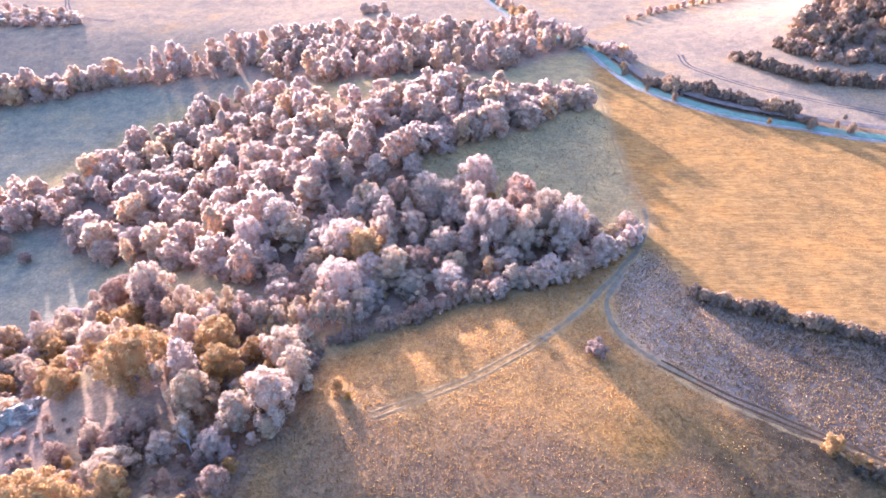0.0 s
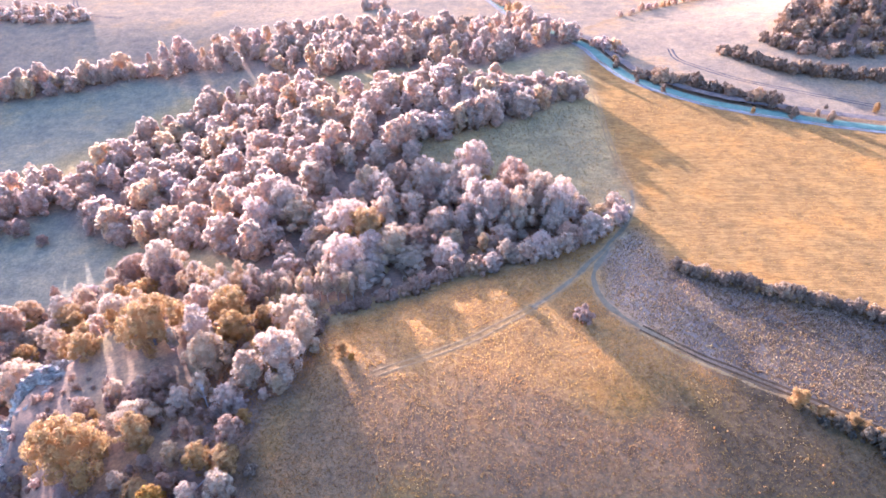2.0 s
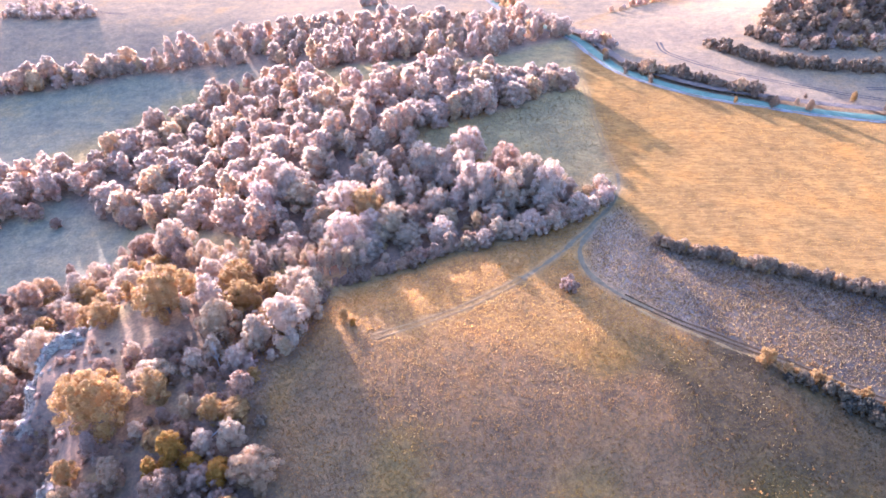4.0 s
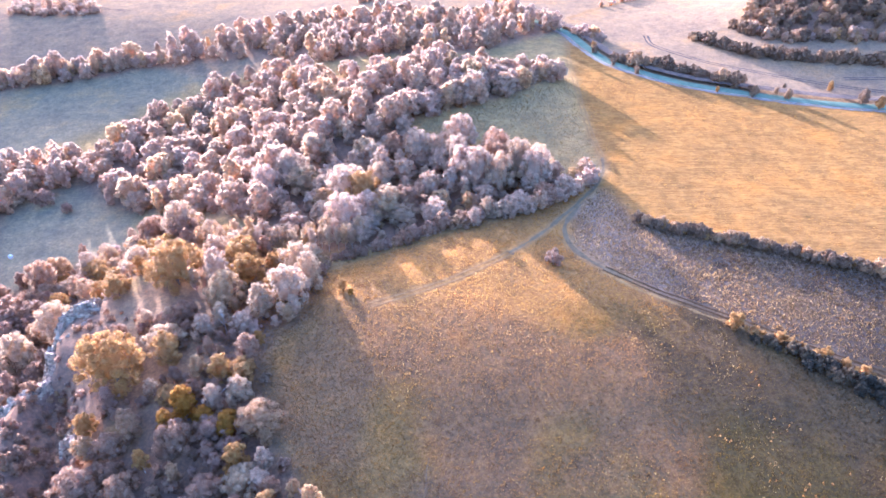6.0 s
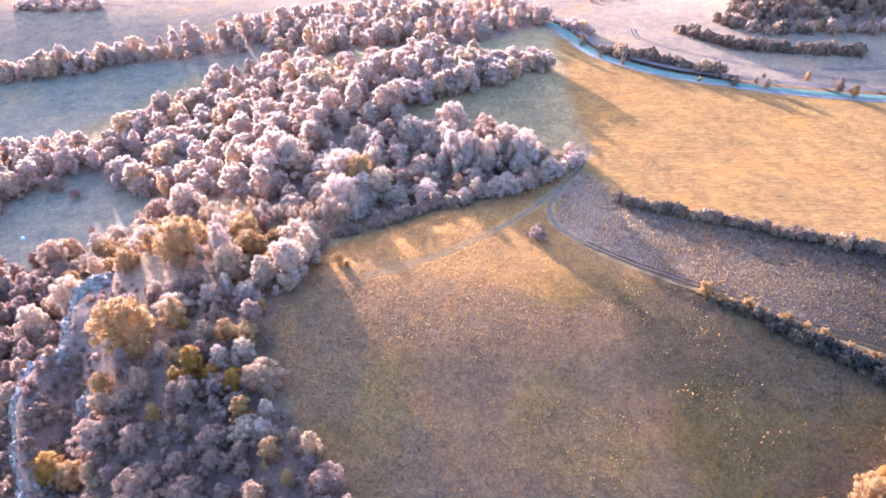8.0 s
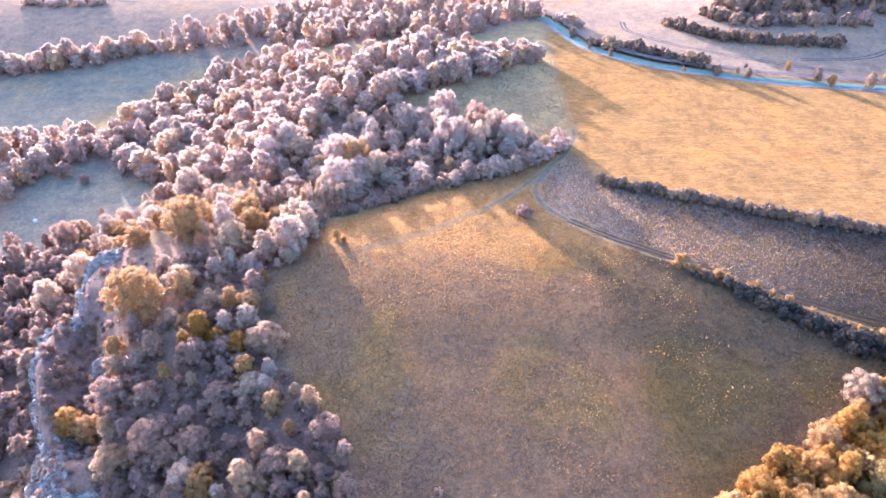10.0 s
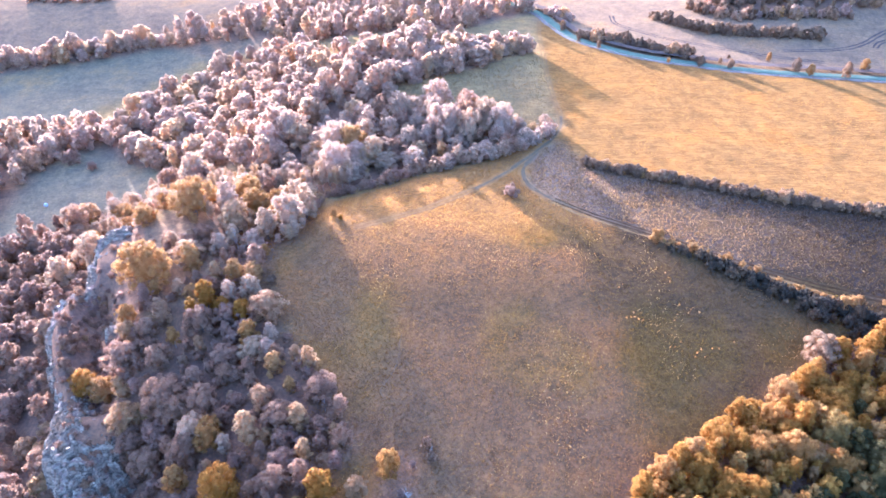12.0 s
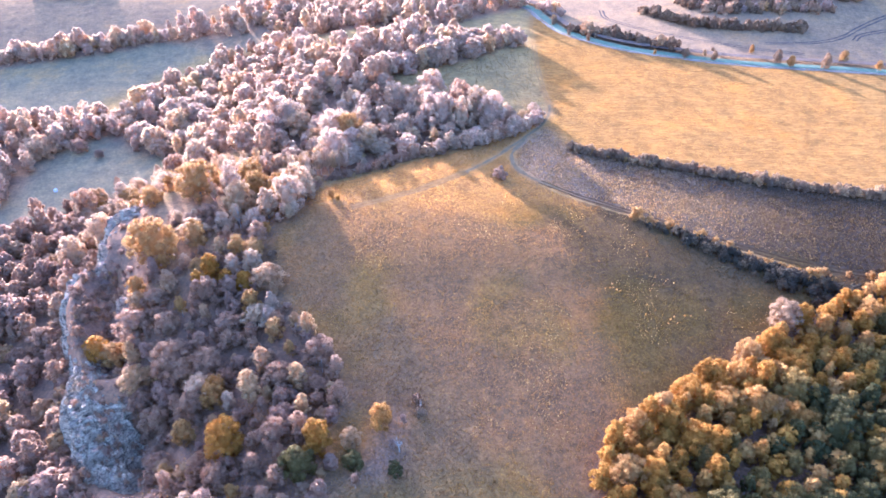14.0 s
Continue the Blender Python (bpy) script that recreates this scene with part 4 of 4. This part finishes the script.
def crag_height(x, y):
    """Height of the rock at x, y, and how far inside the rim that is."""
    v = noise.noise_vector((x * 0.14, y * 0.14, 2.0)) * 2.2 + noise.noise_vector((x * 0.5, y * 0.5, 5.0)) * 0.9
    gap = line[:, :2] - (x + v.x, y + v.y)
    i = int(np.argmin((gap ** 2).sum(1)))
    d = float(np.hypot(*gap[i]))
    inward = lead[i, 0] * -gap[i, 1] - lead[i, 1] * -gap[i, 0]
    d = d if inward > 0 else -d
    z = line[i, 2] + 0.9 * noise.fractal((line[i, 0] * 0.25, line[i, 1] * 0.25, 7.0), 1.0, 2.0, 4)
    if d < 0:
        z += 0.7 * d if d > -1.2 else -0.84 + 2.8 * (d + 1.2)
        rock = 1.0
    else:
        fall, broad = np.interp(y, RIM_STOPS, FALL), np.interp(y, RIM_STOPS, BREADTH)
        z -= fall * float(ease(0.6, broad, d)) + 1.5 * max(0.0, d - broad)
        rock = float(ease(0.0, 2.0, d))
    knob = math.hypot(x + 86.5 + v.x, (y - 59 + v.y) * 0.8)                 # a smaller buttress inside the gully
    z = max(z, -9.5 - 0.9 * knob - 2.2 * max(0.0, knob - 2.2))
    ridge = 1 - abs(noise.fractal((x * 0.22 + v.x * 0.2, y * 0.22, 4.0), 1.0, 2.1, 5))
    z += rock * ((2.6 + 1.6 * float(ease(38, 30, y))) * ridge ** 2 - 1.9) + 0.4 * noise.fractal((x * 0.9, y * 0.9, 1.0), 1.0, 2.0, 3)
    bed = 1.7 + 0.5 * noise.noise((x * 0.1, y * 0.1, 9.0))                   # beds weather into ledges
    lay = (z + 0.12 * x) / bed
    step = math.floor(lay) + float(ease(0.55, 0.95, lay - math.floor(lay)))
    return z + 0.75 * (step * bed - 0.12 * x - z), d


nx, ny = 118, 236
verts, inner = [], []
for j in range(ny):
    for i in range(nx):
        x, y = -117 + 0.5 * i, -10 + 0.5 * j
        x, y = x + 0.22 * noise.noise((x * 1.3, y * 1.3, 1.0)), y + 0.22 * noise.noise((x * 1.3, y * 1.3, 2.0))
        z, d = crag_height(x, y)
        verts.append((x, y, z))
        inner.append(d)
deep = np.array(verts)[:, 2] < ground(np.array(verts)[:, 0], np.array(verts)[:, 1]) - 2.5
corner = np.array([(j * nx + i, j * nx + i + 1, (j + 1) * nx + i + 1, (j + 1) * nx + i) for j in range(ny - 1) for i in range(nx - 1)])
corner = corner[~deep[corner].all(1)]
crag_mesh = mesh_from("rock_crag", verts, corner, limestone, smooth=False)
crag_mesh.materials.append(bank_turf)
turfed = []
for q in corner[:, 0]:
    x, y, _ = verts[q]
    bare = float(np.interp(y, (-10, 30, 38, 46, 76, 82, 104), (22, 18, 6, 2.2, 2.4, 10, 8))) * (1 + 0.7 * noise.fractal((x * 0.15, y * 0.15, 3.3), 1.0, 2.0, 3))
    turfed.append(inner[q] > bare and math.hypot(x + 86.5, y - 59) > 4.5)
crag_mesh.polygons.foreach_set("material_index", np.array(turfed, np.int32))
crag = tagged(new("rock_crag", crag_mesh), "weathered limestone crag with russet turf on its ledges", "rock", kind="structure")


def on_crag(x, y):
    return Vector((x, y, max(crag_height(x, y)[0], float(ground(x, y)))))


bm = bmesh.new()
bmesh.ops.create_icosphere(bm, subdivisions=3, radius=1.0)
STONE_V = [v.co.copy() for v in bm.verts]
STONE_F = [[v.index for v in f.verts] for f in bm.faces]
bm.free()


def block_mesh(seed):
    """A fallen block of limestone: a ball cut flat by many planes."""
    g = random.Random(seed)
    cuts = [(Vector((g.gauss(0, 1), g.gauss(0, 1), g.gauss(0, 0.8))).normalized(), g.uniform(0.45, 0.75)) for k in range(14)]
    verts = []
    for v in STONE_V:
        p = v.copy()
        for n, o in cuts:
            over = p.dot(n) - o
            if over > 0:
                p -= n * over
        verts.append((p * (1 + 0.06 * noise.fractal(p * 4 + Vector((seed, 0, 0)), 1.0, 2.0, 3)))[:])
    return mesh_from("rock_block", verts, STONE_F, limestone, smooth=False)


block_kinds = [block_mesh(500 + k) for k in range(6)]
g = random.Random(9)
for a, b, n in ((0.04, 0.2, 14), (0.2, 0.6, 16), (0.62, 0.97, 34)):
    for k in range(n):
        i = int((a + (b - a) * (k + g.random()) / n) * (len(line) - 1))
        away = g.choice((-0.3, 0.4, 1.5, 3.0, 5.0, 7.5)) if b != 0.6 else g.uniform(-0.4, 0.8)
        p = on_crag(line[i, 0] - lead[i, 1] * away, line[i, 1] + lead[i, 0] * away)
        stone = new("rock_block", g.choice(block_kinds))
        stone.parent = crag
        r = g.uniform(0.5, 1.4)
        stone.matrix_basis = Matrix.LocRotScale(p - Vector((0, 0, 0.25 * r)), Euler((g.uniform(-0.4, 0.4), g.uniform(-0.4, 0.4), g.uniform(0, 6.28))), (r * g.uniform(0.9, 1.5), r, r * g.uniform(0.6, 1.0)))

# scrub in the gully behind the rim
for x, y in scatter([(-103, 74), (-103, 60), (-97, 46), (-90, 38), (-83, 36), (-86, 50), (-91, 62), (-96, 75)], 2.7, 91):
    p = on_crag(x, y)
    m = Matrix.LocRotScale(p - Vector((0, 0, 0.3)), Euler((0, 0, g.uniform(0, 6.28))), (g.uniform(0.45, 1.05),) * 3)
    tagged(copy_thing(g.choice(shrub_models["mauve"]), m), "low russet scrub in the crag's gully", "shrub", "crag scrub")

# bushes on the lower buttress
for x, y in scatter([(-86, 32), (-80, 16), (-72, 2), (-64, 0), (-64, 16), (-74, 33)], 3.0, 93, 0.5):
    m = Matrix.LocRotScale(on_crag(x, y) - Vector((0, 0, 0.3)), Euler((0, 0, g.uniform(0, 6.28))), (g.uniform(0.35, 0.9),) * 3)
    tagged(copy_thing(g.choice(shrub_models["mauve"]), m), "low russet scrub on the lower buttress", "shrub", "crag scrub")

# smaller russet scrub between the ledges and on the open shelf
kinds = [crown_arrays(950 + k, 3.0, -0.3, 2.2, 8, 150, 0.24, 0.2) for k in range(4)]
sv, sf, st, count = [], [], [], 0
for x, y in scatter([(-106, 76), (-104, 58), (-92, 36), (-86, 20), (-70, 0), (-58, 2), (-62, 26), (-72, 44), (-78, 62), (-66, 84), (-84, 98), (-98, 98), (-98, 84)], 2.6, 92, 0.85):
    if noise.noise((x * 0.09, y * 0.09, 4.0)) < -0.2:
        continue
    v, f, _ = g.choice(kinds)
    a, r = g.uniform(0, 6.283), g.uniform(0.35, 1.0)
    turn_m = np.array([[math.cos(a), -math.sin(a), 0], [math.sin(a), math.cos(a), 0], [0, 0, 1]])
    v = v @ turn_m.T * r + np.array(on_crag(x, y))
    sv.append(v)
    sf.append(f + count)
    st.append(np.full(len(v), g.random()))
    count += len(v)
me = mesh_from("scrub", np.concatenate(sv), np.concatenate(sf), wood_leaf_mauve, smooth=False)
tone = me.attributes.new("tone", "FLOAT", "POINT")
tone.data.foreach_set("value", np.concatenate(st).astype(np.float32))
tagged(new("scrub", me), "low mauve-russet scrub between the crag's ledges", "scrub", kind="stuff")

# ---- rough grass ----
def grass_material(name, stops):
    m, t, bsdf, out = material(name)
    geo = t.nodes.new("ShaderNodeNewGeometry")
    c = ramp(t, geo.outputs["Random Per Island"], stops)
    c = mix(t, "MULTIPLY", 1.0, c, ramp(t, fog_noise(t, 0.06, 4.0), [(0.3, (0.78, 0.82, 0.92)), (0.55, (1.0, 1.0, 1.0)), (0.75, (1.2, 1.05, 0.82))]))
    drift = t.nodes.new("ShaderNodeAttribute")
    drift.attribute_name = "drift"
    c = mix(t, "MULTIPLY", 1.0, c, drift.outputs["Color"])
    t.links.new(c, bsdf.inputs["Base Color"])
    bsdf.inputs["Roughness"].default_value = 0.8
    bsdf.inputs["Specular IOR Level"].default_value = 0.05
    thin = t.nodes.new("ShaderNodeBsdfTranslucent")
    t.links.new(mix(t, "MULTIPLY", 1.0, c, (1.4, 1.2, 0.58, 1.0)), thin.inputs[0])
    both = t.nodes.new("ShaderNodeMixShader")
    both.inputs[0].default_value = 0.75
    t.links.new(bsdf.outputs[0], both.inputs[1])
    t.links.new(thin.outputs[0], both.inputs[2])
    t.links.new(both.outputs[0], out.inputs[0])
    return m


def tufts(name, outline, per_m2, size, mat, label, seed, clump=0.0, level=0.0, drift=None):
    """Tussocks of four blades each over an outline, thicker in some patches than in others."""
    g = np.random.default_rng(seed)
    p = np.array(outline, float)
    x0, y0 = np.maximum(p.min(0), (-70, -60))
    x1, y1 = np.minimum(p.max(0), (210, 260))
    n = int((x1 - x0) * (y1 - y0) * per_m2)
    x, y = g.uniform(x0, x1, n), g.uniform(y0, y1, n)
    ok = inside(outline, x + g.normal(0, 1.6, n), y + g.normal(0, 1.6, n))
    if clump:
        field = np.array([noise.noise((a * clump, b * clump, seed)) for a, b in zip(x, y)])
        ok &= field > level
    near = [q for line in (TRACK_A, TRACK_B) for q in spline(line, 1.0)]
    cells = {(int(a // 1), int(b // 1)) for a, b in near}
    cells = {(i + u, j + w) for i, j in cells for u in (-1, 0, 1) for w in (-1, 0, 1)}
    ok &= np.array([(int(a // 1), int(b // 1)) not in cells for a, b in zip(x, y)])
    x, y = x[ok], y[ok]
    n = len(x)
    z = ground(x, y)
    foot = np.stack([x, y, z - 0.05], 1)
    verts = []
    for k in range(4):
        a = g.uniform(0, 2 * math.pi, n)
        h = size * g.uniform(0.5, 1.25, n)
        w = size * g.uniform(0.28, 0.5, n)
        out_x, out_y = np.cos(a), np.sin(a)
        base_p = foot + np.stack([out_x, out_y, 0 * a], 1) * (0.25 * size)
        tip = foot + np.stack([out_x * 0.55 * size, out_y * 0.55 * size, h], 1)
        side = np.stack([-out_y, out_x, 0 * a], 1) * w[:, None]
        verts.append(np.stack([base_p - side, base_p + side, tip], 1))
    verts = np.concatenate(verts).reshape(-1, 3)
    faces = np.arange(len(verts)).reshape(-1, 3)
    me = mesh_from(name, verts, faces, mat, smooth=False)
    tone = np.ones((n, 4))
    if drift:
        tone[:, :3] = drift(x, y)
    attr = me.attributes.new("drift", "FLOAT_COLOR", "POINT")
    attr.data.foreach_set("color", np.tile(np.repeat(tone, 3, axis=0), (4, 1)).astype(np.float32).ravel())
    return tagged(new(name, me), label, "grass", kind="stuff")


meadow_grass = grass_material("meadow_grass", [(0.0, (0.17, 0.115, 0.065)), (0.4, (0.31, 0.207, 0.114)), (0.8, (0.41, 0.272, 0.146)), (1.0, (0.55, 0.375, 0.215))])
heath_grass = grass_material("heath_grass", [(0.0, (0.075, 0.05, 0.032)), (0.55, (0.16, 0.107, 0.071)), (0.8, (0.27, 0.182, 0.12)), (1.0, (0.47, 0.32, 0.215))])
field_grass = grass_material("field_grass", [(0.0, (0.35, 0.18, 0.048)), (0.5, (0.43, 0.225, 0.06)), (1.0, (0.49, 0.28, 0.09))])
seed_heads = grass_material("seed_heads", [(0.0, (0.54, 0.36, 0.18)), (0.6, (0.66, 0.46, 0.26)), (1.0, (0.62, 0.34, 0.11))])
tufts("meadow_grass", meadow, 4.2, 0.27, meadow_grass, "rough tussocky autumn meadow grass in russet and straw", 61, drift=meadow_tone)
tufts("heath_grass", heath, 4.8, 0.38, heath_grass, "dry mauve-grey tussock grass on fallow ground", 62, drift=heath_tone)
tufts("field_grass", golden_field, 1.2, 0.22, field_grass, "short golden mown grass of the hay field", 63)
tufts("glade_grass", glade, 0.8, 0.40, meadow_grass, "olive straw grass of the glade between woods", 64)
tufts("seed_heads", meadow, 0.4, 0.28, seed_heads, "pale flowering weeds scattered in the meadow", 65, 0.06, 0.2)

rusty_weeds = grass_material("rusty_weeds", [(0.0, (0.42, 0.20, 0.08)), (0.6, (0.55, 0.30, 0.13)), (1.0, (0.66, 0.42, 0.24))])
tufts("rusty_weeds", [(58, 76), (70, 80), (92, 60), (98, 44), (80, 38), (66, 52)], 0.16, 0.5, rusty_weeds, "rusty herb clumps dotted over the meadow", 66, 0.09, 0.1)
tufts("rusty_weeds", [(36, 40), (58, 30), (56, 14), (40, 18)], 0.12, 0.42, rusty_weeds, "rusty herb clumps dotted over the meadow", 67, 0.09, 0.0)

# ---- bare and fallen trees ----
def bare_tree(x, y, high, seed, label):
    g = random.Random(seed)
    root = tagged(new("bare_tree"), label, "tree")
    lean = Vector((g.uniform(-0.12, 0.12), g.uniform(-0.12, 0.12), 1))
    path = [lean * (high * k / 5) for k in range(6)]
    tv, tf = tube([Vector((0, 0, -0.5))] + path[1:], [0.16, 0.14, 0.11, 0.08, 0.05, 0.02], 6)
    part("trunk", mesh_from("trunk", [v[:] for v in tv], tf, pale_bark), root)
    for k in range(9):
        a, h = g.uniform(0, 6.283), g.uniform(0.3, 0.92)
        start = lean * high * h
        way = Vector((math.cos(a), math.sin(a), g.uniform(0.7, 1.5))).normalized()
        tip = start + way * high * 0.36 * (1.15 - h)
        bv, bf = tube([start, (start + tip) / 2 + Vector((0, 0, -0.08)), tip], [0.07, 0.05, 0.02], 5)
        for m in range(3):
            s = start + (tip - start) * g.uniform(0.4, 0.9)
            e = s + Vector((g.uniform(-1, 1), g.uniform(-1, 1), g.uniform(0.4, 1.2))) * high * 0.08
            v2, f2 = tube([s, e], [0.035, 0.012], 4)
            bf += [tuple(i + len(bv) for i in q) for q in f2]
            bv += v2
        part("branch", mesh_from("branch", [v[:] for v in bv], bf, pale_bark), root)
    root.matrix_basis = Matrix.Translation(at_ground(x, y))
    return root


for k, (x, y, h) in enumerate(((-20, 27, 6.5), (-26, 37, 7), (-24, 34, 6), (4, 0, 6), (9, 11, 4), (-55, 88, 9), (-18, 24, 5))):
    bare_tree(x, y, h, 700 + k, "bare pale-barked tree with thin leafless branches")

log = tagged(new("fallen_trunk"), "bleached fallen tree trunk lying in the grass", "log")
p0, p1 = at_ground(-52.5, 64.5, 0.15), at_ground(-47.5, 70.5, 0.2)
tv, tf = tube([(p0 * (1 - s) + p1 * s) - p0 + Vector((0, 0, 0.12 * math.sin(3 * s))) for s in (0, 0.25, 0.5, 0.75, 1)], [0.24, 0.21, 0.18, 0.13, 0.07], 8)
part("stem", mesh_from("stem", [v[:] for v in tv], tf, pale_bark), log)
for s, dx, dy in ((0.55, 1.1, -0.4), (0.75, -0.5, 1.1), (0.88, 0.9, 0.4)):
    a = (p1 - p0) * s
    tv, tf = tube([a, a + Vector((dx, dy, 0.5))], [0.08, 0.03], 5)
    part("branch", mesh_from("branch", [v[:] for v in tv], tf, pale_bark), log)
log.location = p0


# a round bale left in the low meadow
bale_wrap = plain_material("bale_wrap", (0.62, 0.60, 0.57), (0.78, 0.76, 0.73), 1.2, 0.6)
bm = bmesh.new()
bmesh.ops.create_cone(bm, cap_ends=True, segments=24, radius1=0.75, radius2=0.75, depth=1.25)
bmesh.ops.bevel(bm, geom=[e for e in bm.edges if abs(e.verts[0].co.z - e.verts[1].co.z) < 1e-4], offset=0.12, segments=3, profile=0.6, affect="EDGES")
bale_mesh = bpy.data.meshes.new("round_bale")
bm.to_mesh(bale_mesh)
bm.free()
bale_mesh.materials.append(bale_wrap)
bale = tagged(new("round_bale", bale_mesh), "pale wrapped round bale lying in the low meadow", "bale")
bale.matrix_basis = Matrix.LocRotScale(at_ground(-162, 158, 0.7), Euler((radians(90), 0, 0.6)), None)

# the models themselves are not part of the place
for m in models:
    for o in (*m.children_recursive, m):
        bpy.data.objects.remove(o)
